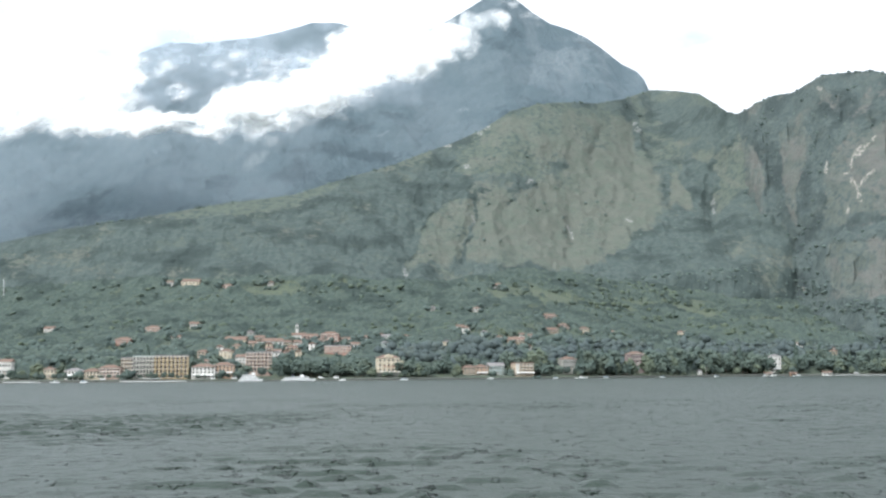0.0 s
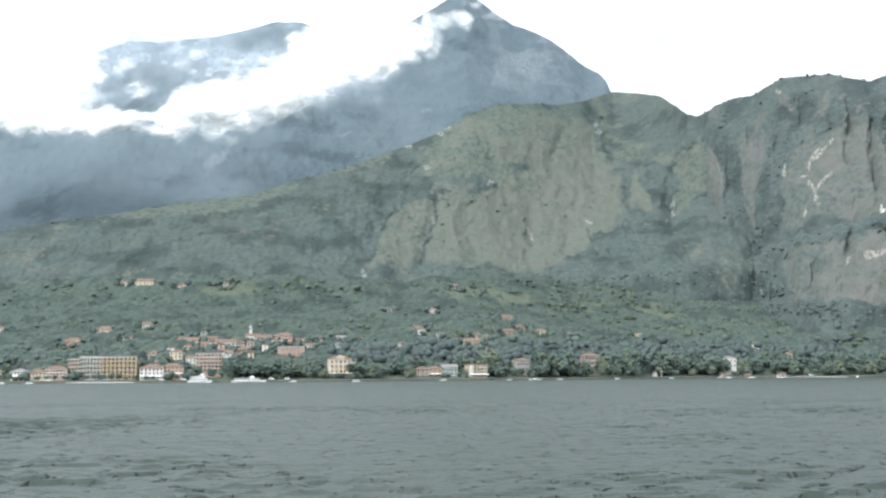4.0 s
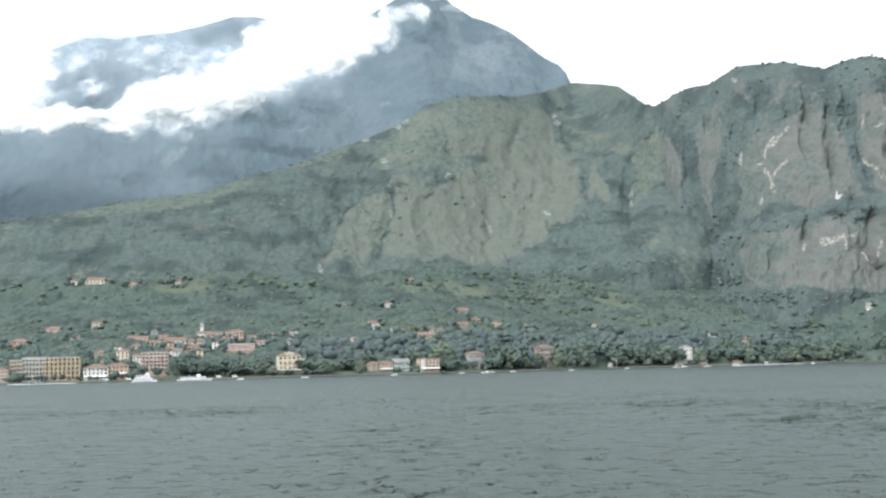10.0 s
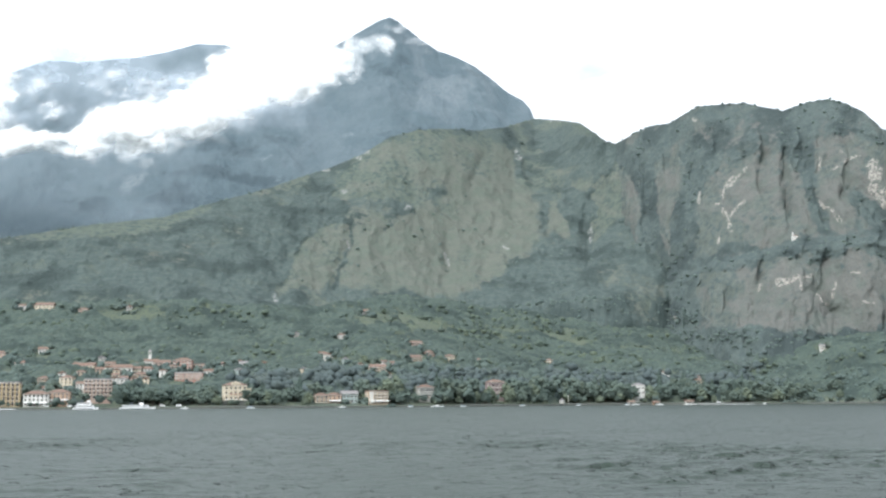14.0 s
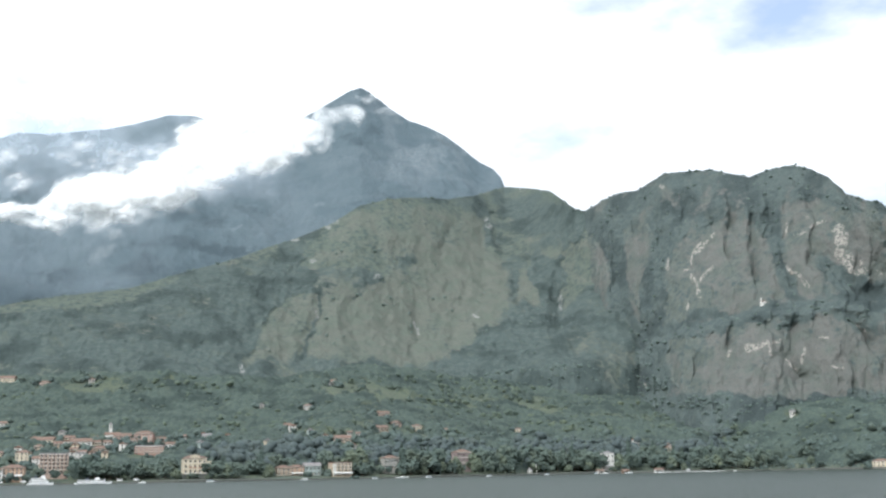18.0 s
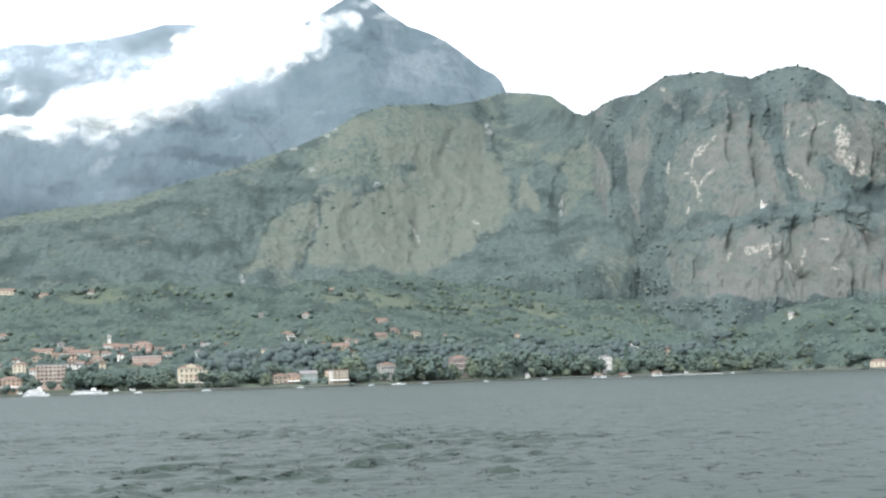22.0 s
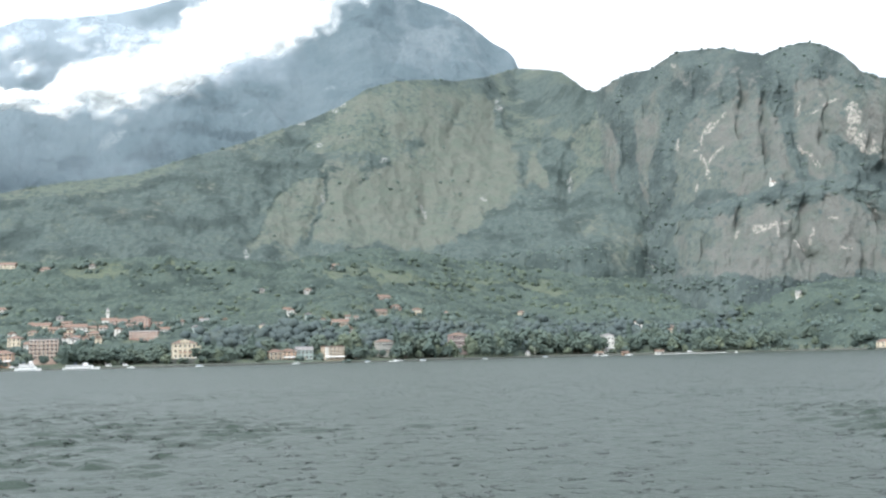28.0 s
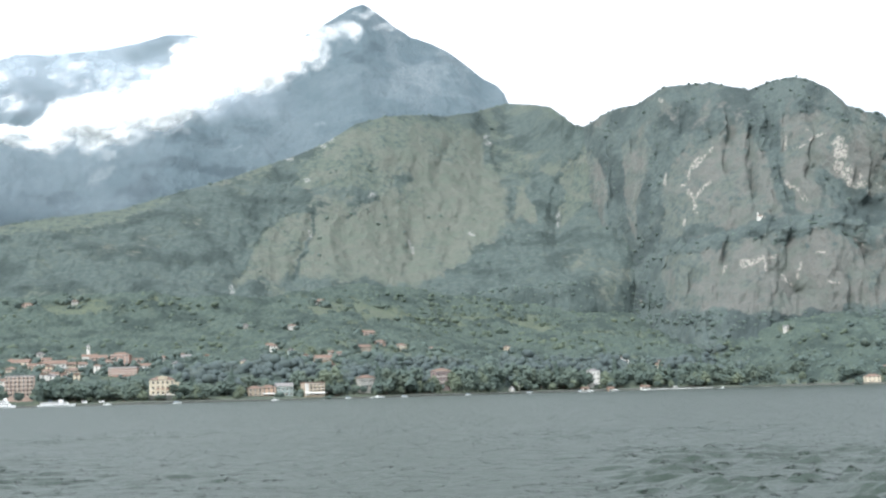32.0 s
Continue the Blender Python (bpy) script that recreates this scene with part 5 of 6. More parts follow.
def mast(x, y, z, h):
    top = tagged(new("radio_mast"), "thin grey lattice mast on a ridge", "mast")
    top.location = (x, y, z)
    for cx, cy in ((-1.2, -1.2), (1.2, -1.2), (0, 1.2)):
        part("leg", Solid().quad((cx - 0.25, cy, -6), (cx + 0.25, cy, -6), (cx * 0.3 + 0.2, cy * 0.3, h), (cx * 0.3 - 0.2, cy * 0.3, h)).quad((cx, cy - 0.25, -6), (cx, cy + 0.25, -6), (cx * 0.3, cy * 0.3 + 0.2, h), (cx * 0.3, cy * 0.3 - 0.2, h)).mesh("leg", STEEL), top)
    for k in range(6):
        zz = h * k / 6
        part("brace", Solid().box(-1.2, 1.2, -0.1, 0.1, zz, zz + 0.2).mesh("brace", STEEL), top)


for x, w, h, turn, wall, label in ((417, 9, 3.6, 22, "white", "low white boathouse with a tiled roof at the water"), (453, 8, 3.2, 12, "orange", "small orange boathouse by the water"), (500, 11, 4.0, 10, "white", "white boathouse beside the long jetty")):
    boathouse(x, float(shore_y(x)) - 1.5, w, h, turn, wall, label)

mast(645, 3500, 806, 26)
mast(-655, 1850, 126, 26)


def shrine(x, y, z):
    top = tagged(new("shrine"), "small white lakeside shrine with a pointed roof", "shrine")
    top.location, top.rotation_euler = (x, y, z), (0, 0, radians(30))
    part("wall", Solid().box(-2.2, 2.2, -2, 2, -2, 4.2).mesh("wall", WALLS["white"]), top)
    c = Solid()
    for k in range(4):
        a, b = k * math.pi / 2 + math.pi / 4, (k + 1) * math.pi / 2 + math.pi / 4
        c.quad((3.4 * math.cos(a), 3.4 * math.sin(a), 4.2), (3.4 * math.cos(b), 3.4 * math.sin(b), 4.2), (0, 0, 7.5), (0, 0, 7.5))
    part("roof", c.mesh("roof", ROOFS["slate"]), top)
    part("door", Solid().box(-0.6, 0.6, -2.06, -2.004, 0, 2.2).mesh("door", WOOD), top)


shrine(317, 1553, 2.2)


def flagpole(x, y, z, h):
    top = tagged(new("lamp_post"), "tall slim pale lamp post by the water", "lamp post")
    top.location = (x, y, z)
    part("pole", Solid().box(-0.14, 0.14, -0.14, 0.14, -2, h).mesh("pole", TRIM), top)
    part("lamp_head", Solid().box(-0.7, 0.7, -0.3, 0.3, h, h + 0.5).mesh("lamp_head", PAINT), top)


flagpole(327, 1562, 2.2, 10)


# ---- trees along the shore and between the houses ----
def ico(sub):
    bm = bmesh.new()
    bmesh.ops.create_icosphere(bm, subdivisions=sub, radius=1)
    bm.verts.ensure_lookup_table()
    v = np.array([p.co for p in bm.verts])
    f = np.array([[q.index for q in p.verts] for p in bm.faces])
    bm.free()
    return v, f


def clumps(rnd, centres, radius, flat=1.0):
    v0, f0 = ico(1)
    V, Fc = [], []
    for k, (c, r) in enumerate(zip(centres, radius)):
        j = 1 + rnd.uniform(-0.45, 0.45, (len(v0), 1))
        V.append(v0 * j * r * (1, 1, flat) + c)
        Fc.append(f0 + k * len(v0))
    return np.concatenate(V), np.concatenate(Fc)


def trunk_mesh(h, r, rnd, limbs=5):
    s = Solid()

    def limb(p, q, ra, rb):
        p, q = np.array(p), np.array(q)
        for k in range(6):
            a, b = k * math.pi / 3, (k + 1) * math.pi / 3
            ca, cb = np.array((math.cos(a), math.sin(a), 0)), np.array((math.cos(b), math.sin(b), 0))
            s.quad(tuple(p + ca * ra), tuple(p + cb * ra), tuple(q + cb * rb), tuple(q + ca * rb))
    limb((0, 0, -1.5), (0.2, 0, h), r, r * 0.55)
    for k in range(limbs):
        a = k * 2.4 + rnd.uniform(-0.4, 0.4)
        limb((0.1, 0, h * rnd.uniform(0.65, 1)), (math.cos(a) * h * 0.45, math.sin(a) * h * 0.45, h * rnd.uniform(1.2, 1.6)), r * 0.45, r * 0.15)
    return s.mesh("trunk", BARK)


LEAVES = [foliage("broadleaf_foliage", (0.05, 0.068, 0.06), (0.074, 0.093, 0.073)), foliage("dark_cypress_foliage", (0.042, 0.058, 0.05), (0.058, 0.077, 0.063)), foliage("olive_foliage", (0.064, 0.08, 0.059), (0.088, 0.104, 0.071))]


def tree_model(kind, seed):
    r = np.random.default_rng(seed)
    name, label, category = (("broadleaf_tree", "leafy green tree by the shore", "tree"), ("cypress", "tall dark narrow cypress", "cypress"), ("olive_green_tree", "bushy yellow-green tree among gardens", "tree"))[kind]
    top = tagged(new(name), label, category, "trees along the shore")
    if kind == 1:
        n = 46
        u = r.random(n)
        rad = 1.5 * np.sqrt(np.sin(np.pi * np.clip(u * 0.9 + 0.08, 0, 1)))
        ang = r.uniform(0, 6.28, n)
        c = np.stack([np.cos(ang) * rad * 0.5, np.sin(ang) * rad * 0.5, 1.0 + u * 15], -1)
        v, f = clumps(r, c, rad * r.uniform(0.45, 0.75, n), 1.6)
        part("trunk", trunk_mesh(3, 0.25, r, 0), top)
    else:
        n = 60
        d = r.normal(0, 1, (n, 3))
        d /= np.linalg.norm(d, axis=1)[:, None]
        wide = 5.2 if kind == 0 else 4.0
        c = d * (wide, wide, 3.6) * r.uniform(0.55, 1.05, (n, 1)) + (0, 0, 7.2 if kind == 0 else 5.0)
        v, f = clumps(r, c, r.uniform(0.9, 1.9, n), 0.8)
        part("trunk", trunk_mesh(4.0 if kind == 0 else 2.6, 0.35, r), top)
    part("crown", mesh_from("crown", v, f, LEAVES[kind], False), top)
    return top


MODELS = [tree_model(k, 20 + i) for i, k in enumerate((0, 0, 0, 2, 2, 1, 1))]


def clear_of_houses(x, y, front, pad):
    return all(abs(x - h[0]) > h[3] / 2 + pad or not (h[1] - front < y < h[1] + 12) for h in HOUSES + HILL_HOUSES)


def plant(rnd):
    spots = []
    while len(spots) < 330:
        x = rnd.uniform(-520, 860) if rnd.random() < 0.55 else rnd.uniform(0, 720)
        d = rnd.uniform(5, 75) ** (1.0 if x < 0 else 0.97)
        y = float(shore_y(x)) + d
        if clear_of_houses(x, y, 36, 2.0) and abs(x - 317) > 9:
            spots.append((x, y, rnd.choice((0, 1, 2, 0, 1, 2, 3, 4, 5, 6)), rnd.uniform(0.7, 1.3) * (0.85 if d < 16 else 1.75 if 90 < x < 620 else 1.4)))
    # small trees and hedges along the promenade before the hotels
    x = -452.0
    while x < -203:
        spots.append((x, float(shore_y(x)) + rnd.uniform(3.2, 5.0), rnd.choice((0, 1, 2)), rnd.uniform(0.34, 0.58)))
        x += rnd.uniform(5, 11)
    # low olive shrubs on the embankment before the park
    x = 218.0
    while x < 296:
        spots.append((x, float(shore_y(x)) + rnd.uniform(1.8, 4.0), rnd.choice((3, 4)), rnd.uniform(0.26, 0.44)))
        x += rnd.uniform(3.5, 7)
    # clipped shrubs on the terrace of the cream villa
    for k in range(9):
        x = -44 + 3.6 * k
        spots.append((x, float(shore_y(x)) + rnd.uniform(6, 12), rnd.choice((0, 3)), rnd.uniform(0.4, 0.62)))
    # groves on both sides of the cream villa
    for a, e, n, lo, hi in ((-172, -76, 44, 0.9, 1.45), (-42, 18, 22, 0.8, 1.3), (100, 128, 10, 0.8, 1.2), (152, 212, 18, 0.9, 1.4), (240, 300, 18, 0.9, 1.4), (335, 425, 24, 0.9, 1.4)):
        for _ in range(n):
            x = rnd.uniform(a, e)
            spots.append((x, float(shore_y(x)) + rnd.uniform(14, 58), rnd.choice((0, 1, 2, 0, 1, 3, 5)), rnd.uniform(lo, hi)))
    # tall trees that stand before the villas and hide their ground floors
    for hx, hy, n in ((139, 1410, 7), (226, 1484, 3), (438, 1659, 2), (521, 1834, 1), (-58, 1280, 4)):
        for k in range(n):
            spots.append((hx + rnd.uniform(-14, 14), hy - rnd.uniform(13, 24), rnd.choice((0, 1, 2, 3)), rnd.uniform(0.75, 1.0) * (0.55 if hx < 100 else 0.72)))
    used = set()
    for x, y, k, s in spots:
        m = pose(x, y, float(land_z(x, y)), 0, 0, rnd.uniform(0, 360)) @ Matrix.Scale(s, 4)
        if k not in used:
            used.add(k)
            MODELS[k].matrix_world = m
        else:
            ob = copy_thing(MODELS[k], m)
            ob.scale = (s, s, s * rnd.uniform(0.85, 1.25))


plant(random.Random(11))


# ---- cloud hung well before the mountain, fitted to the camera's view ----
def vapour(name, tint):
    m = Mat(name)
    out = [n for n in m.n if n.type == "OUTPUT_MATERIAL"][0]
    dif = m.node("ShaderNodeBsdfDiffuse", Color=(*tint, 1))
    tra = m.node("ShaderNodeBsdfTranslucent", Color=(*tint, 1))
    clear = m.n.new("ShaderNodeBsdfTransparent")
    body, veil = m.n.new("ShaderNodeMixShader"), m.n.new("ShaderNodeMixShader")
    body.inputs["Fac"].default_value = 0.25
    m.l.new(dif.outputs[0], body.inputs[1])
    m.l.new(tra.outputs[0], body.inputs[2])
    fine = m.ramp(m.noise(0.025, 6, 0.6), 0.2, 0.75)
    m.l.new(m.calc("MULTIPLY", m.attr("vapour"), m.calc("ADD", m.calc("MULTIPLY", fine, 0.6), 0.4)), veil.inputs["Fac"])
    m.l.new(clear.outputs[0], veil.inputs[1])
    m.l.new(body.outputs[0], veil.inputs[2])
    m.l.new(veil.outputs[0], out.inputs["Surface"])
    return m.m


VAPOUR = vapour("cloud_vapour", (0.8, 0.81, 0.8))
# the blue of the air haze is put into this tint
THIN = vapour("thin_mist_and_haze", (0.72, 0.8, 0.88))
BANK = [(-680, 800, 60, 53), (-600, 811, 87, 69), (-519, 823, 103, 86), (-424, 853, 108, 101), (-329, 914, 116, 116), (-231, 981, 118, 125), (-129, 1031, 102, 119), (-39, 1012, 73, 84), (-290, 1057, 74, 70), (-187, 1134, 111, 89), (-1038, 754, 97, 55), (-941, 749, 97, 42), (-844, 746, 81, 39), (-748, 746, 71, 39), (-670, 722, 48, 29), (-1216, 805, 132, 99), (-1002, 850, 83, 66), (-1130, 900, 170, 130), (-1450, 900, 300, 230), (-985, 960, 60, 90), (-20, 1075, 70, 60), (40, 1090, 48, 44), (-520, 775, 70, 40), (-380, 810, 70, 40)]
WISPS = [(94, 1135, 28, 82), (48, 1035, 45, 24), (21, 1122, 28, 42), (-675, 999, 31, 29), (-529, 984, 58, 15), (-866, 969, 34, 34), (-787, 868, 26, 23), (-424, 1005, 41, 15), (-432, 738, 42, 25), (-332, 792, 32, 19), (-622, 944, 27, 10), (-530, 695, 48, 14), (169, 1175, 25, 39), (243, 1265, 33, 16), (300, 1194, 40, 12), (97, 1123, 23, 53), (155, 1189, 29, 29), (60, 1065, 42, 21), (-11, 1061, 35, 28)]


# bank pulled 14% towards the camera, same outline there, to blur its shadow
EYE_POINT = np.array((28.0, 20.0, 4.5))


def cloud_bank():
    top = tagged(new("cloud"), "white cloud bank in front of the mountain below its summit", "cloud")
    xs, zs = np.arange(-2000, 420, 7.0), np.arange(640, 1330, 7.0)
    Z, X = np.meshgrid(zs, xs, indexing="ij")
    for k in range(3):
        wx, wz = X + 34 * fbm(X / 90, Z / 90, 200 + k, 4), Z + 26 * fbm(X / 80, Z / 80, 220 + k, 4)
        body = sum(np.exp(-1.5 * (((wx - a) / rx) ** 2 + ((wz - b) / rz) ** 2)) for a, b, rx, rz in BANK)
        wisp = sum(np.exp(-((wx - a) / rx) ** 2 - ((wz - b) / rz) ** 2) for a, b, rx, rz in WISPS)
        val = np.minimum(body, 1.3) + 0.34 * fbm(X / 62, Z / 48, 240 + k, 6, 0.6)
        dens = np.maximum(step(0.2, 1.1, val) * 0.92 * step(0.12, 0.4, body), 0.4 * step(0.15, 1.2, np.minimum(wisp, 1) + 0.4 * fbm(X / 34, Z / 28, 280 + k, 5, 0.6)) * step(0.08, 0.5, wisp))
        Y = 3600 + 22 * k + 0.95 * (Z - 760) - 30 * np.minimum(body, 1.5) + 16 * fbm(X / 70, Z / 70, 260 + k, 4)
        f = grid_faces(*X.shape)
        f = f[dens.ravel()[f].max(1) > 0.01]
        used, inv = np.unique(f, return_inverse=True)
        me = mesh_from("vapour_layer", (np.stack([X, Y, Z], -1).reshape(-1, 3)[used] - EYE_POINT) * 0.86 + EYE_POINT, inv.reshape(f.shape), VAPOUR)
        give(me, "vapour", dens.ravel()[used])
        part("vapour_layer", me, top)


def valley_mist():
    """Thin mist before the slopes under the cloud, added to carry the valley's bluish haze too."""
    top = tagged(new("mist"), "thin pale mist over the valley under the cloud, tinted for haze", "mist")
    xs, zs = np.arange(-1700, -200, 14.0), np.arange(230, 830, 14.0)
    Z, X = np.meshgrid(zs, xs, indexing="ij")
    for k in range(2):
        n = fbm(X / 190, Z / 120, 300 + k, 4)
        dens = np.clip(0.03 + 0.05 * n, 0, 0.12) * step(-200, -520, X - 0.9 * (Z - 400)) * step(-250, -480, X) * step(830, 700, Z) * step(230, 330, Z)
        Y = 3060 + 30 * k + 0.95 * (Z - 230) + 20 * fbm(X / 120, Z / 120, 310 + k, 3)
        f = grid_faces(*X.shape)
        f = f[dens.ravel()[f].max(1) > 0.01]
        used, inv = np.unique(f, return_inverse=True)
        me = mesh_from("vapour_layer", np.stack([X, Y, Z], -1).reshape(-1, 3)[used], inv.reshape(f.shape), THIN)
        give(me, "vapour", dens.ravel()[used])
        part("vapour_layer", me, top)


def plateau_haze():
    """A pale see-through sheet added to stand in for air haze over the high plateau behind the cloud bank."""
    top = tagged(new("mist"), "thin pale sheet standing in for haze over the high plateau", "mist")
    xs, zs = np.arange(-1250, 60, 14.0), np.arange(860, 1330, 12.0)
    Z, X = np.meshgrid(zs, xs, indexing="ij")
    n = fbm(X / 160, Z / 90, 320, 5)
    dens = np.clip(0.32 + 0.22 * n, 0, 0.6) * step(-1250, -1000, X) * step(60, -330, X) * step(860, 960, Z) * step(1330, 1270, Z)
    Y = 4080 + 0.5 * (Z - 860) + 12 * fbm(X / 120, Z / 120, 322, 3)
    f = grid_faces(*X.shape)
    f = f[dens.ravel()[f].max(1) > 0.01]
    used, inv = np.unique(f, return_inverse=True)
    me = mesh_from("vapour_layer", np.stack([X, Y, Z], -1).reshape(-1, 3)[used], inv.reshape(f.shape), THIN)
    give(me, "vapour", dens.ravel()[used])
    part("vapour_layer", me, top)


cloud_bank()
valley_mist()
plateau_haze()


# ---- woods ----
def scatter(name, pts, size, lobes, material, label, category, rng, tall=1.0, spread=0.45, smooth=True):
    """Many uneven crowns joined into one mesh of clumps."""
    v0, f0 = ico(1)
    pts = pts - np.stack([0 * size, 0 * size, 0.1 * size], -1)
    n = len(pts)
    V, Fc = [], []
    for k in range(lobes):
        off = rng.normal(0, 1, (n, 3)) * (spread, spread, 0.3 * tall) * size[:, None] * 0.5
        off[:, 2] += size * (0.2 + 0.16 * k) * tall
        s = size * rng.uniform(0.26, 0.5, n)
        jit = 1 + rng.uniform(-0.38, 0.38, (n, len(v0), 1))
        ang = rng.uniform(0, 6.283, n)
        c, sn = np.cos(ang)[:, None], np.sin(ang)[:, None]
        vx = v0[None, :, 0] * c - v0[None, :, 1] * sn
        vy = v0[None, :, 0] * sn + v0[None, :, 1] * c
        vz = np.broadcast_to(v0[None, :, 2] * (0.45 + 0.45 * tall), vx.shape)
        vv = np.stack([vx, vy, vz], -1) * jit * s[:, None, None] + (pts + off)[:, None]
        V.append(vv.reshape(-1, 3))
        Fc.append((f0[None] + (np.arange(n) * len(v0))[:, None, None] + k * n * len(v0)).reshape(-1, 3))
    me = mesh_from(name, np.concatenate(V), np.concatenate(Fc), material, smooth)
    return tagged(new(name, me), label, category, kind="stuff")


rng = np.random.default_rng(5)
tx, td = rng.uniform(-800, 1100, 11000), rng.uniform(60, 860, 11000)
ty = shore_y(tx) + td
near = ~((tx > -300) & (tx < -70) & (ty < 1640) & (rng.random(len(tx)) < 0.45))
near &= ~((np.abs(tx + 185) < 12) & (ty > 1510) & (ty < 1600))
for h in HOUSES + HILL_HOUSES:
    near &= ~((np.abs(tx - h[0]) < h[3] / 2 + 2.5) & (ty > h[1] - (34 if h[1] - shore_y(h[0]) < 90 else 60 if h[2] < 75 else 8)) & (ty < h[1] + 9))
keep = near & (clearing(tx, ty) + rng.uniform(-0.25, 0.25, len(tx)) < 0.5) & (tx / ty > -0.47) & (tx / ty < 0.56)
tx, ty, td = tx[keep], ty[keep], td[keep]
pts = np.stack([tx, ty, land_z(tx, ty)], -1)
town = (tx > -300) & (tx < -70) & (ty < 1640)
size = rng.uniform(6, 15, len(tx)) * np.where(town, 0.6, 1.0) * (0.85 + 0.3 * fbm(tx / 60, ty / 60, 81, 2))
pts[:, 2] += np.where(built(tx, ty) > 0.5, -0.1 * size, 0.85 * np.maximum(crowns(tx, ty), 0) - 0.42 * size) * step(60, 85, td)
# trees split by where the slope looks sunlit or shady, each with its own tone
sunny = (tx < 150) & (td > 470) & (td < 730) & (vnoise(tx / 55, ty / 35, 83) > -0.35) | (tx > 60) & (tx < 680) & (td > 250) & (vnoise(tx / 60, ty / 45, 84) > 0.3)
shady = ~sunny & (td < 300) & (vnoise(tx / 70, ty / 50, 85) > -0.45)
plain = ~sunny & ~shady
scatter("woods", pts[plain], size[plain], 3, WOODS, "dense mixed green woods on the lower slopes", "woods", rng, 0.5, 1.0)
scatter("shady_woods", pts[shady], size[shady] * 1.05, 3, SHADY_WOODS, "dark dense woods and parkland behind the shore, shade in their colour", "woods", rng, 0.75, 0.85)
sx, sd = rng.uniform(640, 1010, 700), rng.uniform(8, 190, 700)
lake_woods = np.stack([sx, shore_y(sx) + sd, land_z(sx, shore_y(sx) + sd) - 1.5], -1)
lake_woods = lake_woods[(np.abs(sx - 819) > 16) | (sd > 40)]
scatter("cliff_foot_woods", lake_woods, rng.uniform(6, 12, len(lake_woods)), 2, SHADY_WOODS, "dark dense woods at the foot of the cliffs", "woods", rng, 0.7, 0.7)
scatter("sunny_woods", pts[sunny], size[sunny] * 0.8, 3, SUNNY_WOODS, "yellow-green woods on the knoll and terraces, sunlight in their colour", "woods", rng, 0.4, 1.0)


def parkland():
    """Tall old trees of the parks behind the shore."""
    g = np.random.default_rng(41)
    x, d = g.uniform(-60, 720, 1150), g.uniform(50, 215, 1150)
    y = shore_y(x) + d
    keep = (built(x, y) < 0.1) & (clearing(x, y) < 0.45) & (vnoise(x / 60, y / 50, 96) > -0.1)
    for h in HOUSES + HILL_HOUSES:
        keep &= ~((np.abs(x - h[0]) < h[3] / 2 + 5) & (y < h[1] + 5) & (y > h[1] - 130))
    x, y, d = x[keep], y[keep], d[keep]
    pts = np.stack([x, y, land_z(x, y) + 1.0], -1)
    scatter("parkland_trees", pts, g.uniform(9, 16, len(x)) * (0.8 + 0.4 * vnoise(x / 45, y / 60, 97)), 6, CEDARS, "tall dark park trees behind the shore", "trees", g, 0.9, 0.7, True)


parkland()


def cedar_grove():
    """The big dark trees of the park behind the villa."""
    g = np.random.default_rng(52)
    x, y = g.normal(-22, 17, 60), g.normal(1448, 16, 60)
    pts = np.stack([x, y, land_z(x, y) + 2.0], -1)
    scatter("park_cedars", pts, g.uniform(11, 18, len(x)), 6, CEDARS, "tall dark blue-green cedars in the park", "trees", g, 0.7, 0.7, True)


cedar_grove()


def garden_trees():
    """Dark trees and shrubs crowding round the houses of the town and the slope."""
    g = np.random.default_rng(31)
    spots = []
    for h in HOUSES + HILL_HOUSES:
        shore = h[1] - float(shore_y(h[0])) < 90
        for _ in range(3 if shore else 7):
            side = g.choice((-1, 1))
            x, y = h[0] + side * (h[3] / 2 + g.uniform(1.5, 9)), h[1] + g.uniform(-13, 6)
            spots.append((x, y, g.uniform(4.5, 8.5)))
        for _ in range(0 if shore else 3):
            spots.append((h[0] + g.uniform(-0.5, 0.5) * h[3], h[1] - g.uniform(12, 18), g.uniform(3.0, 5.0)))
    q = np.array(spots)
    clear = np.ones(len(q), bool)
    for h in HOUSES + HILL_HOUSES:
        clear &= ~((np.abs(q[:, 0] - h[0]) < h[3] / 2 + 1) & (q[:, 1] > h[1] - 11) & (q[:, 1] < h[1] + 10))
    clear &= (np.abs(q[:, 0] + 185) > 11) | (q[:, 1] > 1606) | (q[:, 1] < 1572)
    q = q[clear]
    pts = np.stack([q[:, 0], q[:, 1], land_z(q[:, 0], q[:, 1]) - 0.5], -1)
    scatter("garden_trees", pts, 1.25 * q[:, 2], 5, SHADY_WOODS, "dark garden trees crowding round the houses", "trees", g, 0.9, 0.6)


garden_trees()


def sown(P, U, mask, count, seed, lo, hi, rows=0):
    """Points on a mountainside where its mask is high."""
    g = np.random.default_rng(seed)
    i, j = g.integers(0, rows or P.shape[0] - 1, count), g.integers(0, P.shape[1] - 1, count)
    fi, fj = g.random((count, 1)), g.random((count, 1))
    q = P[i, j] * (1 - fi) * (1 - fj) + P[i + 1, j] * fi * (1 - fj) + P[i, j + 1] * (1 - fi) * fj + P[i + 1, j + 1] * fi * fj
    u = U[i, j]
    w = mask(q[:, 0], q[:, 1], q[:, 2], u)[0]
    ok = (w + g.uniform(-0.15, 0.15, count) > 0.8) & ((np.abs(q[:, 0] - 847) > 18) | (np.abs(q[:, 1] - 2150) > 50)) & (u < hi) & (u > lo) | (g.random(count) < 0.004) & (u < hi)
    return q[ok], g


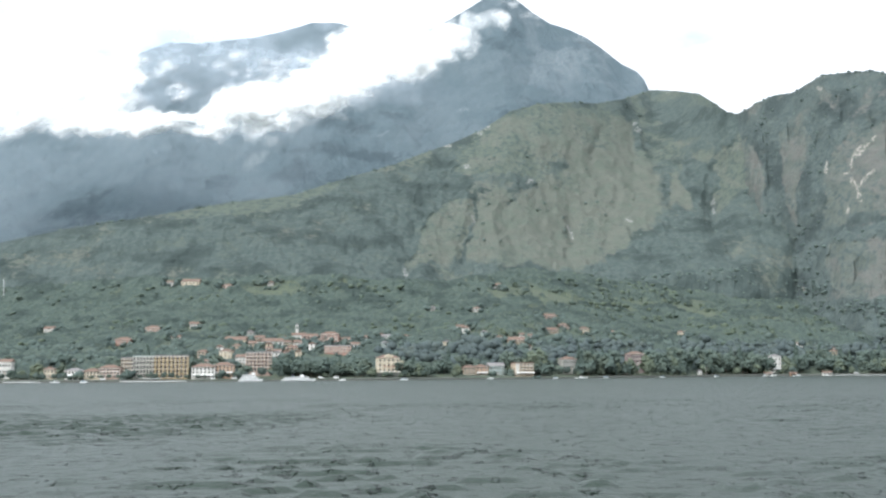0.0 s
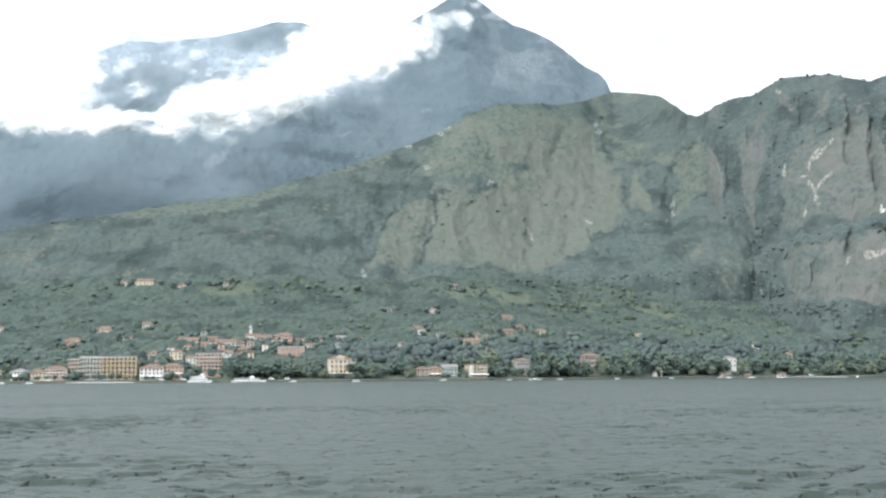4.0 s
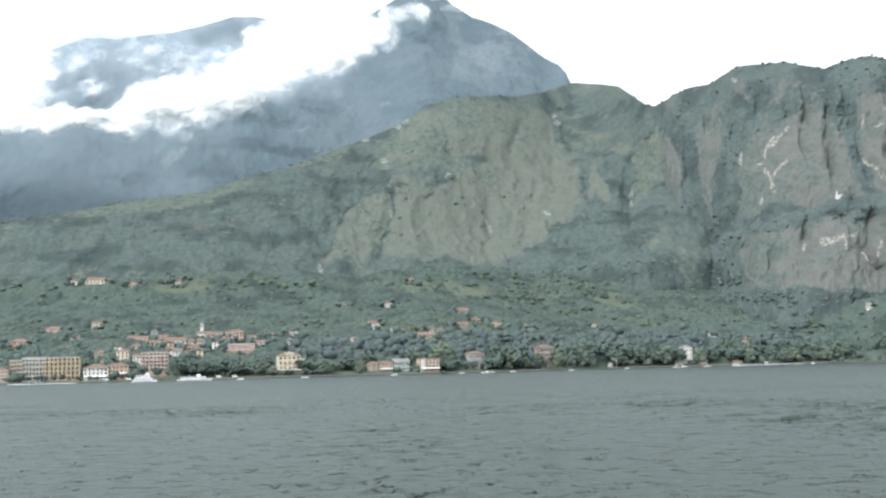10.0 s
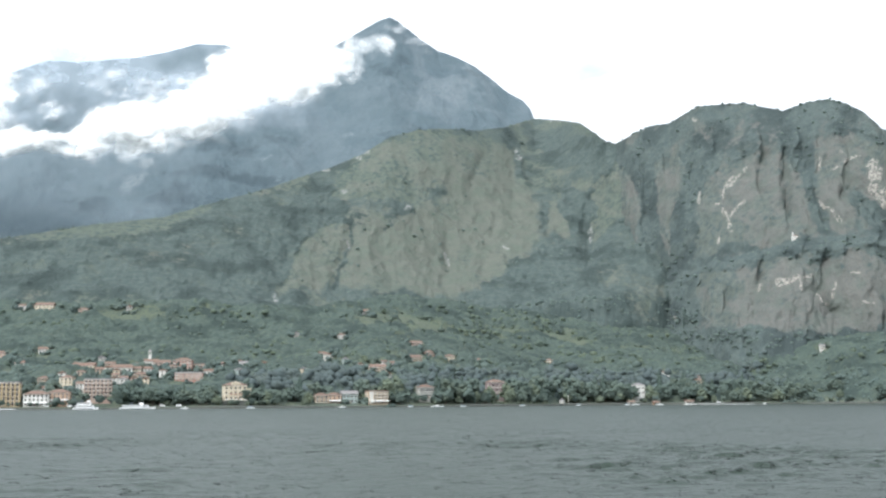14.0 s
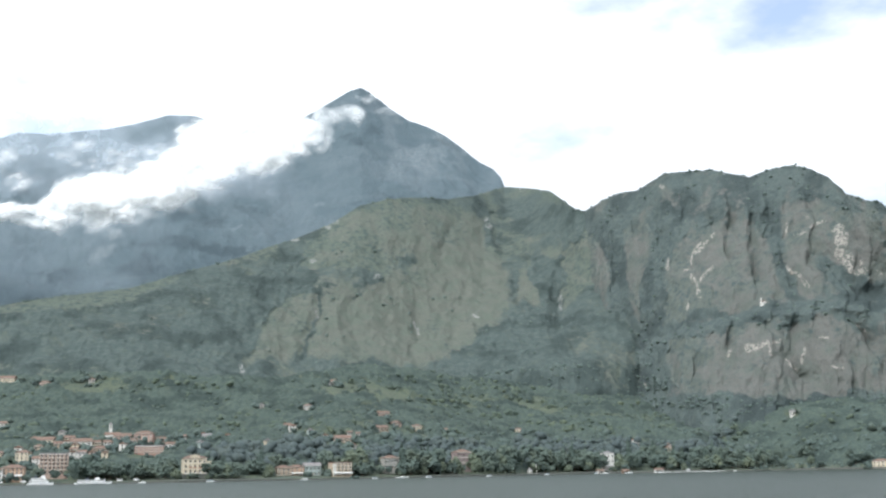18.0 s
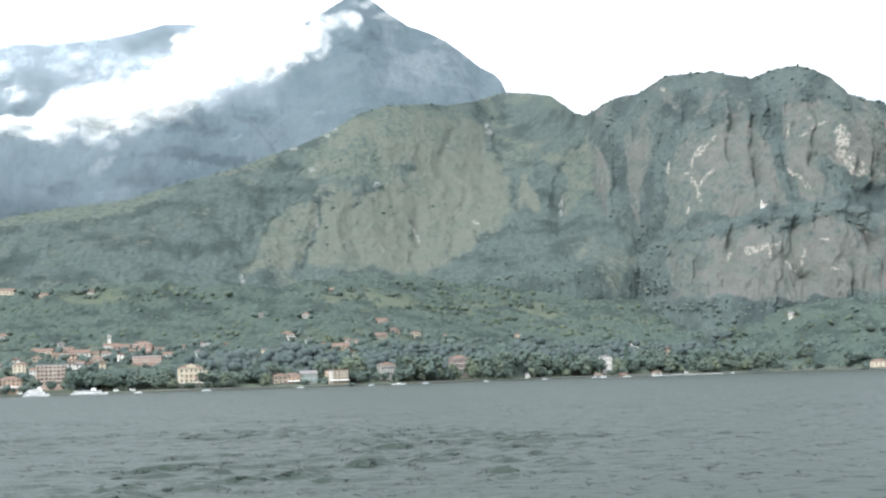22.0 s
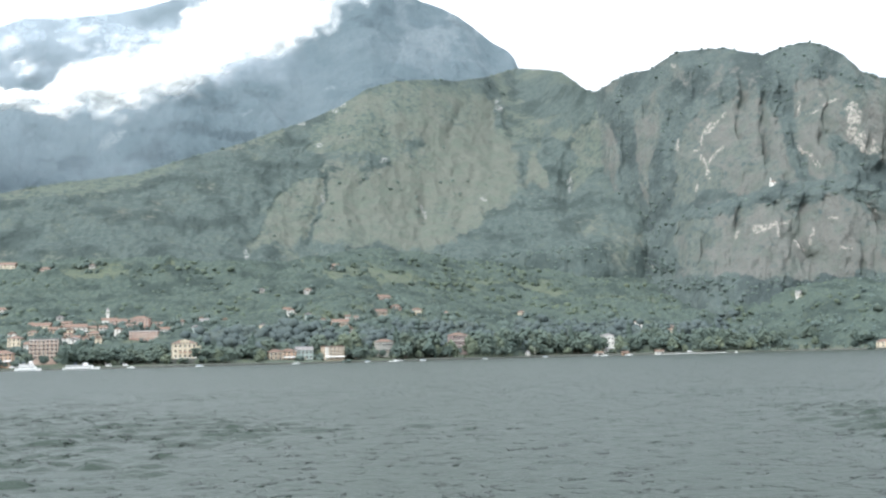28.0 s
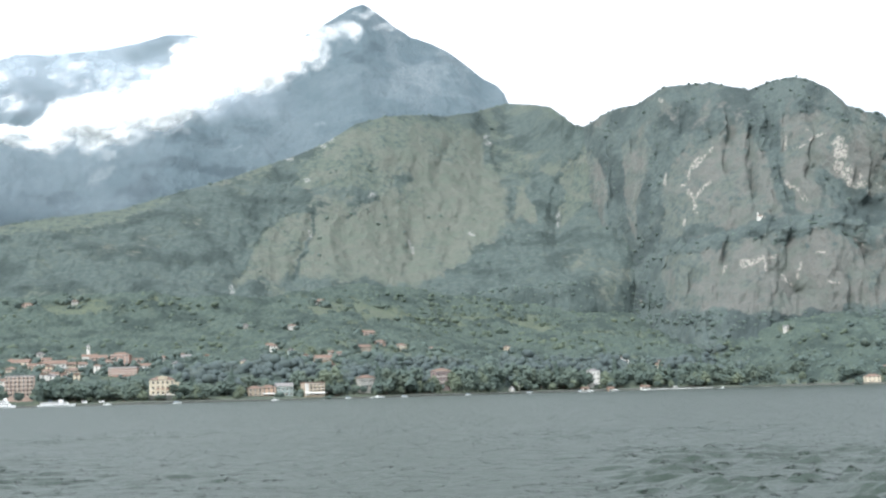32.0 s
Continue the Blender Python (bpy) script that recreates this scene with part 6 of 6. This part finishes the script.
q, g = sown(HILL_P, HILL_U, mid_masks, 5000, 7, 0.2, 3.0)
q = q[(q[:, 0] > 230 + 60 * vnoise(q[:, 1] / 60, q[:, 2] / 60, 86)) & (q[:, 2] < 420 + 60 * vnoise(q[:, 0] / 50, q[:, 1] / 50, 87))]
q[:, 2] -= 1.5
bi, bj = g.integers(10, HILL_P.shape[0] - 12, 1500), g.integers(0, HILL_P.shape[1] - 1, 1500)
bushes = HILL_P[bi, bj]
bushes = bushes[(bushes[:, 0] > -60) & (bushes[:, 0] < 560) & (vnoise(bushes[:, 0] / 70, bushes[:, 2] / 60, 88) > -0.1)]
skirt = sown(HILL_P, HILL_U, mid_masks, 2000, 17, 0.0, 1.3, 12)[0]
q = np.concatenate([q, bushes, skirt[skirt[:, 0] > 0]])
big = g.uniform(5, 10, len(q))
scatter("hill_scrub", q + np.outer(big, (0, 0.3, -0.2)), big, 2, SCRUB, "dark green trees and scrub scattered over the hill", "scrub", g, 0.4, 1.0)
q, g = sown(CLIFF_P, CLIFF_U, right_masks, 3000, 8, 0.2, 5.03)
q[:, 2] -= 1.2
big = g.uniform(5, 10, len(q))
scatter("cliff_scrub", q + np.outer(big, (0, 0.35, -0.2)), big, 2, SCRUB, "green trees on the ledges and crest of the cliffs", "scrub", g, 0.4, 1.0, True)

q, g = sown(CLIFF_P, CLIFF_U, right_masks, 3000, 9, 0.3, 1.5, 52)
big = g.uniform(5, 10, len(q))
scatter("foot_scrub", q + np.outer(big, (0, 0.35, -0.2)), big, 2, SCRUB, "dense green trees climbing the foot of the cliffs", "scrub", g, 0.45, 0.9, True)


def crest_trees():
    """Single trees that break the skyline of the cliffs and the hill."""
    g = np.random.default_rng(15)
    rows = []
    for P, U, crest, count in ((CLIFF_P, CLIFF_U, 5.0, 420), (HILL_P, HILL_U, 3.0, 260)):
        k = int(np.argmin(np.abs(U[:, 0] - crest)))
        j = g.integers(0, P.shape[1] - 1, count)
        keep = vnoise(j / 9.0, j * 0.0, 95) > -0.25
        rows.append(P[k, j[keep]] - (0, 0, 1.2))
    q = np.concatenate(rows)
    scatter("crest_scrub", q, g.uniform(3, 8, len(q)), 2, SCRUB, "small trees along the skyline of the cliffs", "scrub", g, 0.8, 0.6)


crest_trees()
